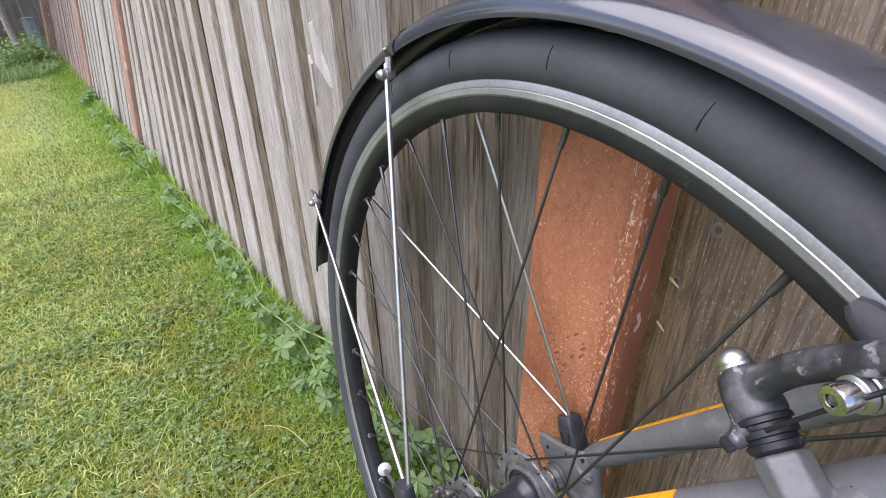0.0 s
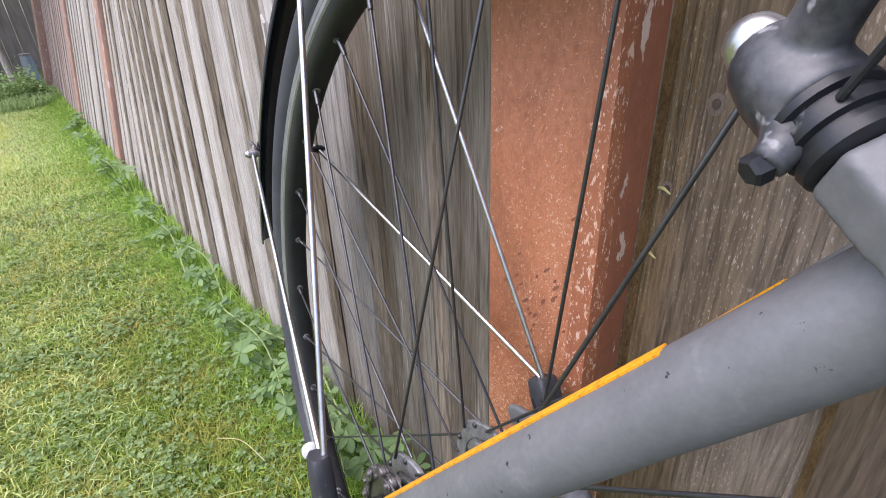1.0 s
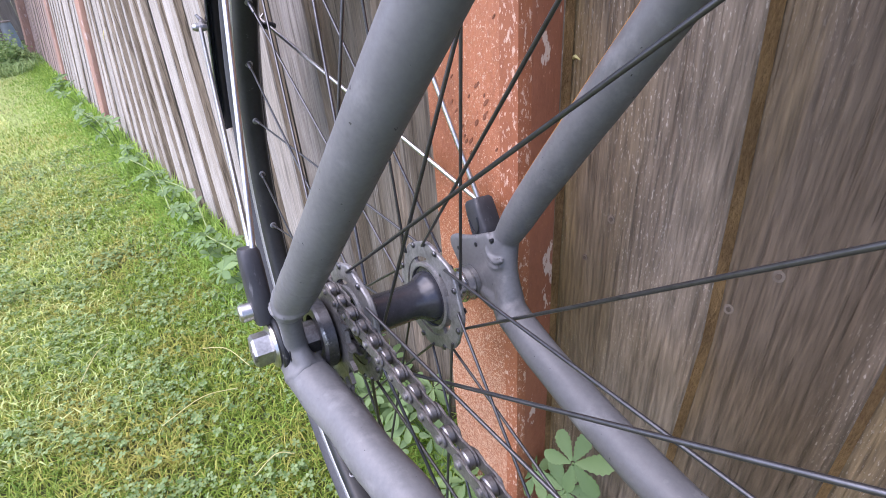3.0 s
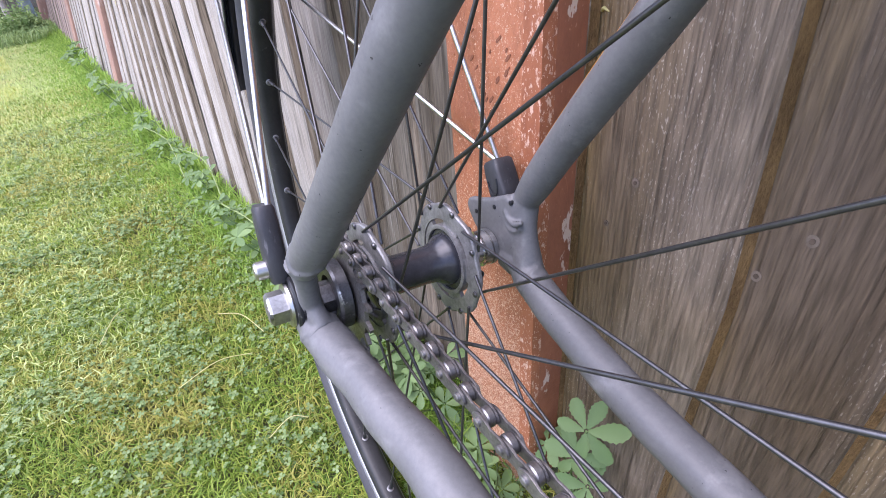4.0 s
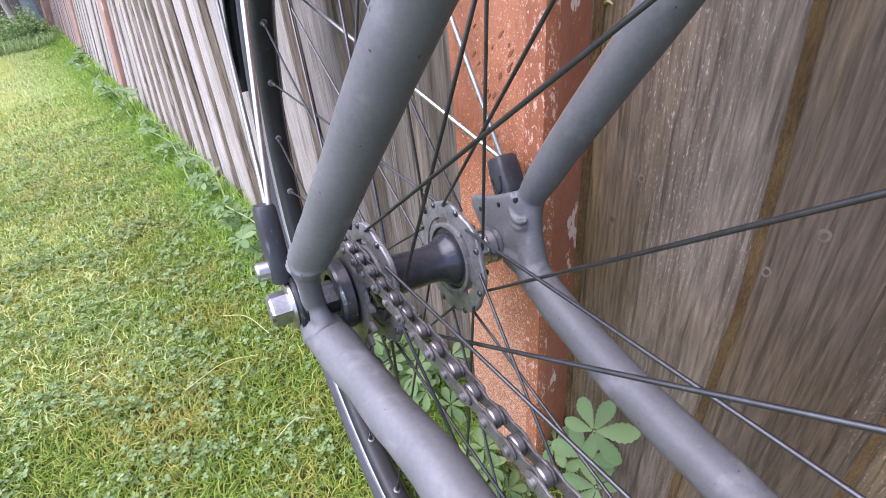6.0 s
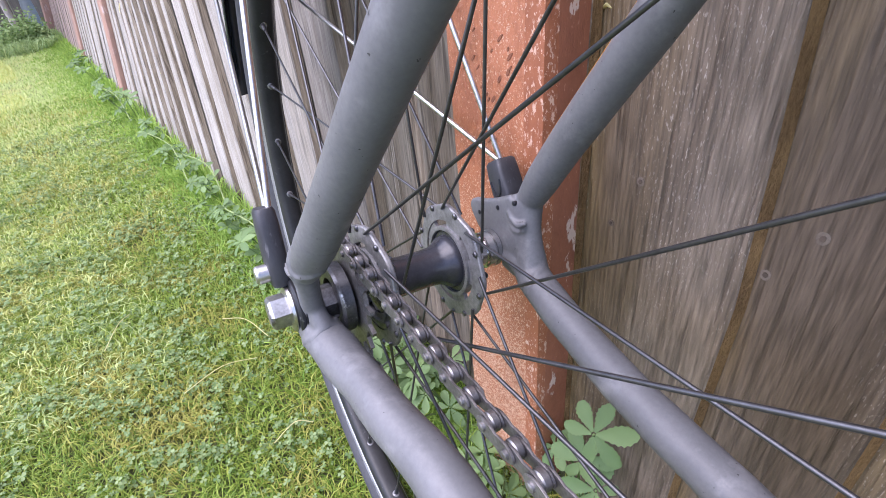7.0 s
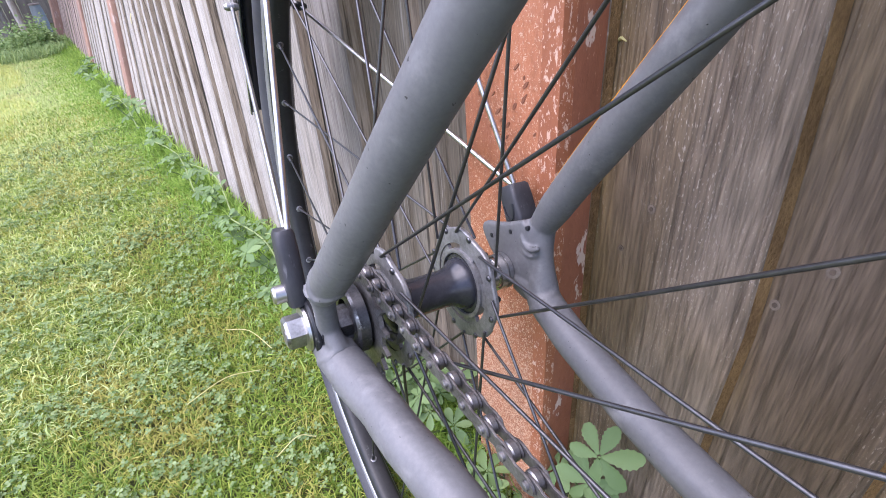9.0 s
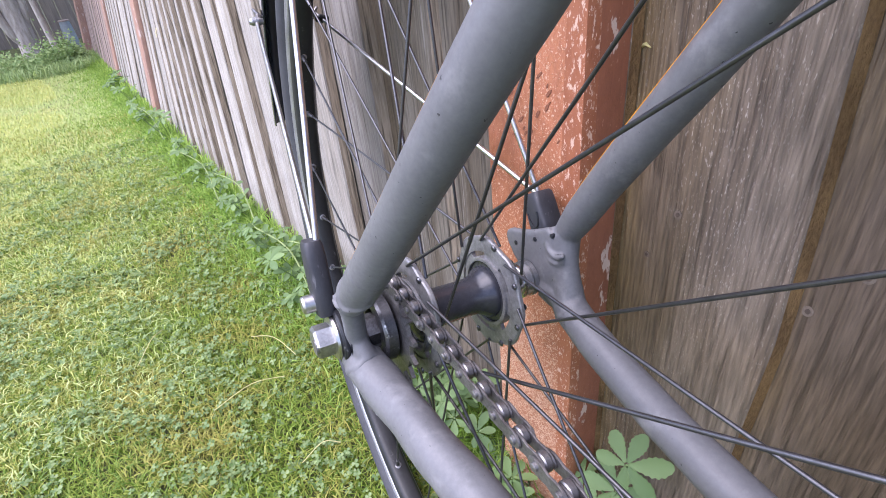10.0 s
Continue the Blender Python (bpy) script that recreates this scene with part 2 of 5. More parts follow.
# darker than the face, with the side's shade in its colour, besides peeling
POST_SIDE = material("peeling_shaded_side", (0.345, 0.128, 0.066), 0.55, second=(0.235, 0.086, 0.046), scale=(14, 14, 6), fine=(160, 160, 80), bump=0.6, bump_size=0.0015,
                     spots=(0.60, 0.46, 0.37), spot_scale=(60, 60, 22), spot_range=(0.60, 0.615), flecks=(0.45, 0.22, 0.14), fleck_scale=(420, 420, 200), fleck_range=(0.655, 0.70))
POST_DARK = material("dark_pock_mark", (0.235, 0.090, 0.045), 0.9, second=(0.16, 0.062, 0.034), scale=(300, 300, 300))
TORN_WOOD = material("torn_pale_wood", (0.47, 0.45, 0.42), 0.9, second=(0.33, 0.30, 0.27), scale=(60, 60, 12), fine=(500, 500, 60), bump=0.6, bump_size=0.001, spec=0.15)
KNOT_RING = material("knot_swirl", (0.185, 0.150, 0.118), 0.7, second=(0.115, 0.088, 0.066), scale=(260, 260, 120), fine=(900, 900, 500), bump=0.5, bump_size=0.0008, vary=0.1)
KNOT = material("board_knot", (0.045, 0.032, 0.023), 0.75, second=(0.115, 0.084, 0.060), fine=(500, 500, 500), scale=(200, 200, 200), vary=0.1)
FRAME_PAINT = material("matt_grey_paint", (0.138, 0.140, 0.142), 0.47, second=(0.100, 0.102, 0.104), scale=(26, 26, 26), fine=(420, 420, 420), bump=0.10,
                       bump_size=0.0004, spots=(0.23, 0.23, 0.232), spot_scale=48, spot_range=(0.58, 0.84), flecks=(0.02, 0.02, 0.02), fleck_scale=(240, 240, 240), fleck_range=(0.705, 0.725), spec=0.45)
ORANGE = material("orange_reflective_tape", (0.86, 0.40, 0.015), 0.35, second=(0.72, 0.30, 0.01), scale=(60, 60, 60), fine=(500, 500, 500), bump=0.3, bump_size=0.0005,
                  spots=(0.60, 0.24, 0.01), spot_scale=430, spot_range=(0.52, 0.58))
RUBBER = material("tyre_rubber", (0.042, 0.043, 0.047), 0.72, spec=0.3, second=(0.066, 0.068, 0.072), scale=(20, 20, 20), fine=(300, 300, 300), bump=0.12, bump_size=0.0005)
PLASTIC = material("black_gloss_plastic", (0.030, 0.033, 0.043), 0.13, second=(0.036, 0.039, 0.048), scale=(30, 30, 30), fine=(200, 200, 200), bump=0.03,
                   bump_size=0.0004, spec=1.0)
BLACK = material("black_parts", (0.009, 0.0095, 0.011), 0.36, second=(0.020, 0.021, 0.024), scale=(60, 60, 60), fine=(500, 500, 500), bump=0.1, bump_size=0.0004, spec=0.35,
                 spots=(0.12, 0.12, 0.12), spot_scale=(130, 130, 130), spot_range=(0.63, 0.70))
HUB_BLACK = material("black_anodised_hub", (0.022, 0.023, 0.028), 0.22, second=(0.04, 0.041, 0.048), scale=(80, 80, 80), fine=(500, 500, 500), bump=0.04, bump_size=0.0003, spec=0.5)
RIM_BLACK = material("black_rim", (0.014, 0.015, 0.016), 0.42, second=(0.028, 0.029, 0.029), scale=(40, 40, 40), fine=(350, 350, 350), bump=0.05, bump_size=0.0004,
                     spots=(0.10, 0.10, 0.095), spot_scale=120, spot_range=(0.66, 0.74), spec=0.3)
RIM_METAL = material("machined_aluminium", (0.50, 0.50, 0.51), 0.40, 0.8, second=(0.30, 0.30, 0.31), scale=(30, 30, 30), fine=(600, 600, 600), bump=0.12, bump_size=0.0003)
STEEL = material("bright_steel", (0.64, 0.63, 0.62), 0.33, 1.0, second=(0.44, 0.43, 0.41), scale=(90, 90, 90), fine=(500, 500, 500), bump=0.06, bump_size=0.0003)
CHROME = material("polished_steel", (0.80, 0.79, 0.78), 0.16, 1.0, second=(0.55, 0.54, 0.53), scale=(90, 90, 90), fine=(400, 400, 400), bump=0.05, bump_size=0.0003)
DULL = material("dull_greasy_steel", (0.34, 0.33, 0.325), 0.46, 0.95, second=(0.15, 0.142, 0.135), scale=(120, 120, 120), fine=(600, 600, 600), bump=0.15, bump_size=0.0003, vary=0.1)
ZINC = material("dull_zinc", (0.50, 0.50, 0.50), 0.42, 1.0, second=(0.27, 0.27, 0.265), scale=(120, 120, 120), fine=(600, 600, 600), bump=0.15, bump_size=0.0003)
DARK_STEEL = material("dark_scratched_steel", (0.17, 0.17, 0.175), 0.36, 0.9, second=(0.07, 0.07, 0.072), scale=(90, 90, 90), fine=(500, 500, 500), bump=0.2, bump_size=0.0004,
                      spots=(0.45, 0.45, 0.45), spot_scale=150, spot_range=(0.60, 0.70))
BRAKE_BLACK = material("scuffed_black_alloy", (0.014, 0.0145, 0.017), 0.42, second=(0.035, 0.036, 0.04), scale=(60, 60, 60), fine=(500, 500, 500), bump=0.15, bump_size=0.0005, spec=0.5,
                       spots=(0.13, 0.13, 0.136), spot_scale=(60, 60, 60), spot_range=(0.47, 0.80), flecks=(0.21, 0.21, 0.215), fleck_scale=(170, 170, 170), fleck_range=(0.59, 0.66))
HOLDER = material("scuffed_black_plastic", (0.022, 0.023, 0.027), 0.5, second=(0.038, 0.039, 0.044), scale=(90, 90, 40), fine=(700, 700, 200), bump=0.25, bump_size=0.0005, spec=0.45, spots=(0.11, 0.11, 0.115), spot_scale=(260, 260, 60), spot_range=(0.62, 0.74))
FLANGE = material("oxidised_flange", (0.30, 0.30, 0.30), 0.45, 0.5, second=(0.13, 0.13, 0.13), scale=(90, 90, 90), fine=(400, 400, 400), bump=0.2, bump_size=0.0005)
SPOKE = material("dark_steel_spoke", (0.115, 0.115, 0.12), 0.33, 0.8, second=(0.075, 0.075, 0.077), scale=(90, 90, 90), fine=(400, 400, 400), bump=0.05)
WHITE = material("white_plastic_cap", (0.75, 0.76, 0.76), 0.3, second=(0.6, 0.6, 0.6), scale=(200, 200, 200))
SOIL = material("lawn_soil", (0.080, 0.095, 0.024), 0.95, second=(0.055, 0.065, 0.022), scale=(9, 9, 9), fine=(120, 120, 120), bump=0.8, bump_size=0.01,
                spots=(0.15, 0.165, 0.05), spot_scale=3.5, spot_range=(0.42, 0.74))
BARK = material("pale_bark", (0.50, 0.44, 0.39), 0.9, second=(0.24, 0.20, 0.165), scale=(30, 30, 8), fine=(60, 60, 14), bump=0.8, bump_size=0.01)
BARREL = material("faded_blue_plastic", (0.30, 0.33, 0.34), 0.6, second=(0.22, 0.24, 0.24), scale=(5, 5, 5))
SHED = material("shaded_back_board", (0.30, 0.235, 0.19), 0.8, second=(0.16, 0.12, 0.095), scale=(20, 20, 3), fine=(120, 120, 6))
GRASS = leafy("lawn_grass", (0.098, 0.192, 0.018), (0.325, 0.415, 0.066), 7.0, dry=(0.385, 0.365, 0.085), dry_range=(0.47, 0.66))
LONG_GRASS = leafy("long_grass", (0.150, 0.295, 0.038), (0.39, 0.54, 0.115), 6.0, through=0.45)
CLOVER = leafy("clover_leaf", (0.098, 0.178, 0.050), (0.280, 0.365, 0.155))
# paler than GRASS: brighter light on the far lawn, put into the colour
FAR_GRASS = leafy("far_bright_grass", (0.40, 0.52, 0.17), (0.62, 0.68, 0.30), 3.0, dry=(0.60, 0.61, 0.25), dry_range=(0.52, 0.7), through=0.4)
DRY_GRASS = leafy("dry_grass", (0.40, 0.48, 0.11), (0.62, 0.62, 0.23))
PALE_STEM = leafy("pale_stem", (0.24, 0.33, 0.12), (0.34, 0.42, 0.18))
STRAW = leafy("dry_straw", (0.56, 0.52, 0.22), (0.63, 0.60, 0.30))
WEED = leafy("weed_leaf", (0.105, 0.182, 0.064), (0.215, 0.312, 0.120), through=0.32)
FAR_LEAF = leafy("shrub_leaf", (0.19, 0.30, 0.095), (0.42, 0.53, 0.23), through=0.4)
# ---- builders ----
def mesh_from(bm, name, mats, smooth=True):
    me = bpy.data.meshes.new(name)
    bm.normal_update()
    bm.to_mesh(me)
    bm.free()
    for m in mats if isinstance(mats, (list, tuple)) else [mats]:
        me.materials.append(m)
    if smooth:
        me.polygons.foreach_set("use_smooth", [True] * len(me.polygons))
        me.set_sharp_from_angle(angle=radians(38))
    return me


def part(name, bm, mats, parent=None, label="", smooth=True):
    """Links a bmesh as one mesh object under a thing or a part."""
    ob = new(name, mesh_from(bm, name, mats, smooth))
    ob.parent = parent
    if label:
        ob["label"] = label
    return ob


def arrays(name, verts, faces_by_size, mat, smooth=False):
    """A mesh object from numpy arrays of corners and of equal-sized faces."""
    me = bpy.data.meshes.new(name)
    total = sum(f.size for f in faces_by_size)
    count = sum(len(f) for f in faces_by_size)
    me.vertices.add(len(verts))
    me.vertices.foreach_set("co", np.ascontiguousarray(verts, dtype=np.float32).ravel())
    me.loops.add(total)
    me.loops.foreach_set("vertex_index", np.concatenate([f.ravel() for f in faces_by_size]).astype(np.int32))
    me.polygons.add(count)
    sizes = np.concatenate([np.full(len(f), f.shape[1]) for f in faces_by_size])
    me.polygons.foreach_set("loop_start", np.r_[0, np.cumsum(sizes)[:-1]].astype(np.int32))
    me.update(calc_edges=True)
    me.materials.append(mat)
    if smooth:
        me.polygons.foreach_set("use_smooth", [True] * count)
    return new(name, me)


def box(bm, lo, hi, bevel=0.0):
    out = bmesh.ops.create_cube(bm, size=1.0)["verts"]
    lo, hi = Vector(lo), Vector(hi)
    for v in out:
        v.co = Vector([lo[i] + (v.co[i] + 0.5) * (hi[i] - lo[i]) for i in range(3)])
    if bevel:
        es = list({e for v in out for e in v.link_edges})
        bmesh.ops.bevel(bm, geom=es, offset=bevel, segments=2, affect="EDGES", profile=0.6)
    return bm


def tube(bm, points, radii, sides=14, caps=True, flat=1.0):
    """A round tube along points."""
    pts = [Vector(p) for p in points]
    radii = radii if hasattr(radii, "__len__") else [radii] * len(pts)
    rings, side = [], None
    for i, p in enumerate(pts):
        d = (pts[min(i + 1, len(pts) - 1)] - pts[max(i - 1, 0)]).normalized()
        if side is None:
            side = d.orthogonal().normalized()
        side = (side - d * side.dot(d)).normalized()
        other = d.cross(side)
        rings.append([bm.verts.new(p + radii[i] * (math.cos(a) * side + math.sin(a) * other * flat))
                      for a in [2 * math.pi * k / sides for k in range(sides)]])
    for a, b in zip(rings, rings[1:]):
        for k in range(sides):
            bm.faces.new((a[k], a[(k + 1) % sides], b[(k + 1) % sides], b[k]))
    if caps:
        bm.faces.new(rings[0][::-1])
        bm.faces.new(rings[-1])
    return bm


def curve_points(ctrl, n=10):
    """Smooth points through control points."""
    c = [Vector(p) for p in ctrl]
    c = [2 * c[0] - c[1]] + c + [2 * c[-1] - c[-2]]
    out = []
    for i in range(1, len(c) - 2):
        for k in range(n):
            t = k / n
            a, b, d, e = c[i - 1], c[i], c[i + 1], c[i + 2]
            out.append(0.5 * ((2 * b) + (d - a) * t + (2 * a - 5 * b + 4 * d - e) * t * t + (3 * b - a - 3 * d + e) * t ** 3))
    return out + [c[-2]]


def turned(bm, profile, segments=24, start=Vector((0, 0, 0)), axis=Vector((1, 0, 0)), closed=False):
    """A turned body: profile of (place along the axis, radius)."""
    axis = Vector(axis).normalized()
    u = axis.orthogonal().normalized()
    w = axis.cross(u)
    rings = []
    for s, r in profile:
        rings.append([bm.verts.new(Vector(start) + axis * s + r * (math.cos(a) * u + math.sin(a) * w))
                      for a in [2 * math.pi * k / segments for k in range(segments)]])
    pairs = list(zip(rings, rings[1:])) + ([(rings[-1], rings[0])] if closed else [])
    for a, b in pairs:
        for k in range(segments):
            bm.faces.new((a[k], a[(k + 1) % segments], b[(k + 1) % segments], b[k]))
    if not closed:
        bm.faces.new(rings[0][::-1])
        bm.faces.new(rings[-1])
    return bm


def plate(bm, outline, x0, x1, bevel=0.0):
    """A flat plate in the wheel's plane: outline of (y, z), from x0 to x1."""
    a = [bm.verts.new((x0, y, z)) for y, z in outline]
    b = [bm.verts.new((x1, y, z)) for y, z in outline]
    n = len(outline)
    fs = [bm.faces.new(a[::-1]), bm.faces.new(b)]
    for k in range(n):
        bm.faces.new((a[k], a[(k + 1) % n], b[(k + 1) % n], b[k]))
    bmesh.ops.recalc_face_normals(bm, faces=bm.faces)
    if bevel:
        es = [e for f in fs for e in f.edges]
        bmesh.ops.bevel(bm, geom=es, offset=bevel, segments=2, affect="EDGES")
    return bm


def cast(ob, voxel=0.0011, rounds=4):
    """Melts the overlapping pieces of a mesh into one body with soft inner corners."""
    m = ob.modifiers.new("remesh", "REMESH")
    m.mode, m.voxel_size, m.use_smooth_shade = "VOXEL", voxel, True
    s = ob.modifiers.new("smooth", "SMOOTH")
    s.factor, s.iterations = 0.5, rounds
    return ob


def hexagon(bm, start, axis, length, radius, chamfer=0.0015):
    return turned(bm, [(0, radius), (length - chamfer, radius), (length, radius - chamfer)], 6, Vector(start), axis)
# ---- ground, lawn, fence ----
def ground_sheet():
    bm = bmesh.new()
    xs = [-400, -60, -12, -5, -2.5, -1.2, -0.6, -0.3, -0.1, 0.14, 0.5, 3, 12, 60, 400]
    ys = [-400, -60, -12, -4, -1.5, -0.6, 0, 0.5, 1, 1.5, 2, 3, 4, 5, 6, 7, 9, 14, 40, 400]
    grid = [[bm.verts.new((x, y, 0.012 * noise.noise((x * 1.3, y * 1.3, 0)) if abs(x) < 4 and abs(y) < 9 else 0)) for x in xs] for y in ys]
    for r0, r1 in zip(grid, grid[1:]):
        for k in range(len(xs) - 1):
            bm.faces.new((r0[k], r0[k + 1], r1[k + 1], r1[k]))
    return tagged(part("ground", bm, SOIL), "mown lawn soil with short thatch, reaching the fence", "ground", kind="structure")


ground_sheet()
RNG = np.random.default_rng(7)


def strips(base, height, lean, width, turn):
    """Blades of grass: five corners each, bent over."""
    n = len(base)
    d = np.stack([np.cos(turn), np.sin(turn), 0 * turn], 1)
    s = np.stack([-np.sin(turn), np.cos(turn), 0 * turn], 1)
    up = np.array([0, 0, 1.0])
    mid = base + d * (lean * height * 0.35)[:, None] + up * (height * 0.62)[:, None]
    tip = base + d * (lean * height * 1.0)[:, None] + up * (height * (1 - 0.32 * lean))[:, None]
    w = width[:, None]
    v = np.stack([base - s * w, base + s * w, mid + s * w * 0.85, mid - s * w * 0.85, tip], 1).reshape(-1, 3)
    i = np.arange(n)[:, None] * 5
    return v, i + np.array([[0, 1, 2, 3]]), i + np.array([[3, 2, 4]])


def scatter(n, x0, x1, y0, y1):
    return np.stack([RNG.uniform(x0, x1, n), RNG.uniform(y0, y1, n), np.zeros(n)], 1)


def lawn_grass():
    def patch(name, mat, label, beds):
        vs, q, t, k = [], [], [], 0
        for n, x0, x1, y0, y1, h, w in beds:
            b = scatter(n, x0, x1, y0, y1)
            hh = h * RNG.uniform(0.5, 1.35, n)
            v, a, c = strips(b, hh, RNG.uniform(0.3, 1.7, n), w * RNG.uniform(0.6, 1.3, n), RNG.uniform(0, 2 * np.pi, n))
            v[:, 2] = np.maximum(v[:, 2], 0.001)
            vs.append(v), q.append(a + k), t.append(c + k)
            k += len(v)
        tagged(arrays(name, np.concatenate(vs), [np.concatenate(q), np.concatenate(t)], mat), label, "grass", kind="stuff")

    patch("lawn_grass", GRASS, "short mown green grass with yellowish dry patches",
          ((62000, -0.62, 0.13, 0.0, 0.9, 0.0175, 0.0008), (24000, -0.66, 0.15, 0.9, 1.7, 0.021, 0.0012), (6000, -0.66, 0.19, 1.7, 2.6, 0.024, 0.0017), (14000, -0.45, 0.13, -0.45, 0.0, 0.018, 0.0009),
           (36000, -3.2, -0.62, -1.6, 4.5, 0.030, 0.0032), (9000, -0.62, 0.13, -1.6, -0.4, 0.028, 0.0024), (5000, -0.62, -0.40, -0.45, 0.0, 0.022, 0.0014)))
    patch("far_lawn_grass", FAR_GRASS, "paler mown grass towards lawn end, brighter light put into its colour",
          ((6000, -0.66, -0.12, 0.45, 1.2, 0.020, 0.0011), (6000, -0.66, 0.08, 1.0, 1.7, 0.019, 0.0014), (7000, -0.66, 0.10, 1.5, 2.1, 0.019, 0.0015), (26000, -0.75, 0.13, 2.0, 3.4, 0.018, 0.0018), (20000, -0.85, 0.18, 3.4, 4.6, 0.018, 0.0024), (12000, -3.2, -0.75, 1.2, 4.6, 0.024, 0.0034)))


def dry_grass():
    """A sparse strip of drier, yellowish blades along one side of the lawn."""
    # the strip's paleness is partly brighter light put into its colour
    b = np.concatenate([scatter(34000, -0.95, -0.16, 0.2, 4.5), scatter(6000, -2.4, -0.9, -0.8, 4.5)])
    keep = np.array([noise.noise((p[0] * 3.1, p[1] * 1.7, 8)) - 3.2 * max(0.0, p[0] + (0.35 if p[1] < 1.1 else 0.30) + 0.03 * math.sin(3 * p[1])) > -0.22 for p in b])
    b = b[keep]
    n = len(b)
    far = 1 + 0.35 * b[:, 1]
    v, a, c = strips(b, 0.019 * RNG.uniform(0.6, 1.3, n) * np.sqrt(far), RNG.uniform(0.4, 1.7, n), 0.00075 * RNG.uniform(0.6, 1.3, n) * far, RNG.uniform(0, 2 * np.pi, n))
    ob = arrays("dry_grass", v, [a, c], DRY_GRASS)
    return tagged(ob, "yellowish dry grass beside the lawn, brighter light partly in its colour", "grass", kind="stuff")


def verge_grass():
    """Uncut tufts along the foot of the fence."""
    n = 25000
    y = 0.05 + 5.25 * RNG.random(n) ** 1.25
    side = np.abs(RNG.normal(0, 0.045 + 0.03 * np.minimum(y, 2.5), n))
    x = 0.125 + 0.026 * np.maximum(0, y - 0.9) - side
    tall = (0.020 + 0.075 * RNG.random(n) ** 1.5 * np.clip(1 - side / 0.13, 0.1, 1))
    v, a, c = strips(np.stack([x, y, 0 * x], 1), tall, RNG.uniform(0.2, 1.3, n), 0.0016 * RNG.uniform(0.5, 1.4, n) * np.clip(0.45 + 0.45 * y, 0.5, 1.5),
                     RNG.uniform(0, 2 * np.pi, n))
    ob = arrays("verge_grass", v, [a, c], LONG_GRASS)
    return tagged(ob, "longer uncut bright green grass at the foot of the fence", "grass", kind="stuff")


def leaves(centres, normals, turn, size, outline, cup=0.15):
    """Flat leaves from an outline of (along, across), each fanned from its middle."""
    n, m = len(centres), len(outline)
    nz = normals / np.linalg.norm(normals, axis=1, keepdims=True)
    ref = np.stack([np.cos(turn), np.sin(turn), 0 * turn], 1)
    u = ref - nz * (ref * nz).sum(1, keepdims=True)
    u /= np.linalg.norm(u, axis=1, keepdims=True)
    w = np.cross(nz, u)
    o = np.array(outline)
    along, across = o[:, 0][None, :, None], o[:, 1][None, :, None]
    sz = size[:, None, None]
    ring = centres[:, None, :] + sz * (along * u[:, None, :] + across * w[:, None, :] + cup * np.abs(across) * nz[:, None, :])
    mid = centres[:, None, :] + sz * (o[:, 0].mean() * u[:, None, :])
    v = np.concatenate([ring, mid], 1).reshape(-1, 3)
    i = np.arange(n)[:, None, None] * (m + 1)
    k = np.arange(m)
    f = np.stack([k, (k + 1) % m, np.full(m, m)], 1)[None] + i
    return v, f.reshape(-1, 3)


ROUND = [(0.0, 0.0), (0.35, 0.36), (0.75, 0.46), (1.0, 0.22), (0.93, 0.0), (1.0, -0.22), (0.75, -0.46), (0.35, -0.36)]
POINTED = [(0.0, 0.0), (0.25, 0.26), (0.55, 0.34), (0.85, 0.18), (1.0, 0.0), (0.85, -0.18), (0.55, -0.34), (0.25, -0.26)]


def clover():
    b = np.concatenate([scatter(15500, -0.6, 0.12, -0.1, 1.0), scatter(7000, -0.45, 0.12, 0.9, 2.0)])
    keep = np.array([noise.noise((p[0] * 12, p[1] * 12, 3)) + 0.5 * noise.noise((p[0] * 31, p[1] * 31, 7)) > RNG.uniform(-0.40, 0.48) for p in b])
    b = b[keep]
    n = len(b)
    b[:, 2] = RNG.uniform(0.010, 0.024, n)
    nrm = np.stack([RNG.normal(0, 0.35, n), RNG.normal(0, 0.35, n), np.ones(n)], 1)
    t0, size = RNG.uniform(0, 6.28, n), RNG.uniform(0.0022, 0.0052, n) * (1 + 0.18 * b[:, 1])
    vs, fs, k = [], [], 0
    for j in range(3):
        v, f = leaves(b, nrm, t0 + j * 2.094, size, ROUND, 0.25)
        vs.append(v), fs.append(f + k)
        k += len(v)
    ob = arrays("clover", np.concatenate(vs), [np.concatenate(fs)], CLOVER)
    return tagged(ob, "small three-leaved clover growing through the lawn", "clover", kind="stuff")


def straws():
    for a, b in (((-0.046, 0.367), (-0.144, 0.382)), ((-0.052, 0.490), (-0.014, 0.405)), ((-0.039, 0.211), (-0.086, 0.222)), ((-0.16, 0.62), (-0.21, 0.56))):
        p, q = Vector((*a, 0.028)), Vector((*b, 0.022))
        bm = tube(bmesh.new(), curve_points([p, p.lerp(q, 0.5) + Vector((0.006, 0.004, 0.010)), q], 5), 0.0006, 5)
        tagged(part("straw", bm, STRAW), "dry pale grass stalk lying on the lawn", "stalk", "dry stalks on the lawn")


def rough_grass():
    """Unmown grass where the lawn ends, under the trees."""
    n = 9000
    b = scatter(n, -1.3, 0.24, 4.42, 5.9)
    b = b[b[:, 1] > 4.42 + 0.10 * np.sin(9 * b[:, 0]) + 0.5 * np.maximum(0, b[:, 0] - 0.02)]
    n = len(b)
    v, a, c = strips(b, RNG.uniform(0.04, 0.12, n), RNG.uniform(0.3, 1.5, n), RNG.uniform(0.002, 0.0045, n), RNG.uniform(0, 2 * np.pi, n))
    return tagged(arrays("rough_grass", v, [a, c], FAR_LEAF), "unmown dark green grass at the end of the lawn", "grass", kind="stuff")


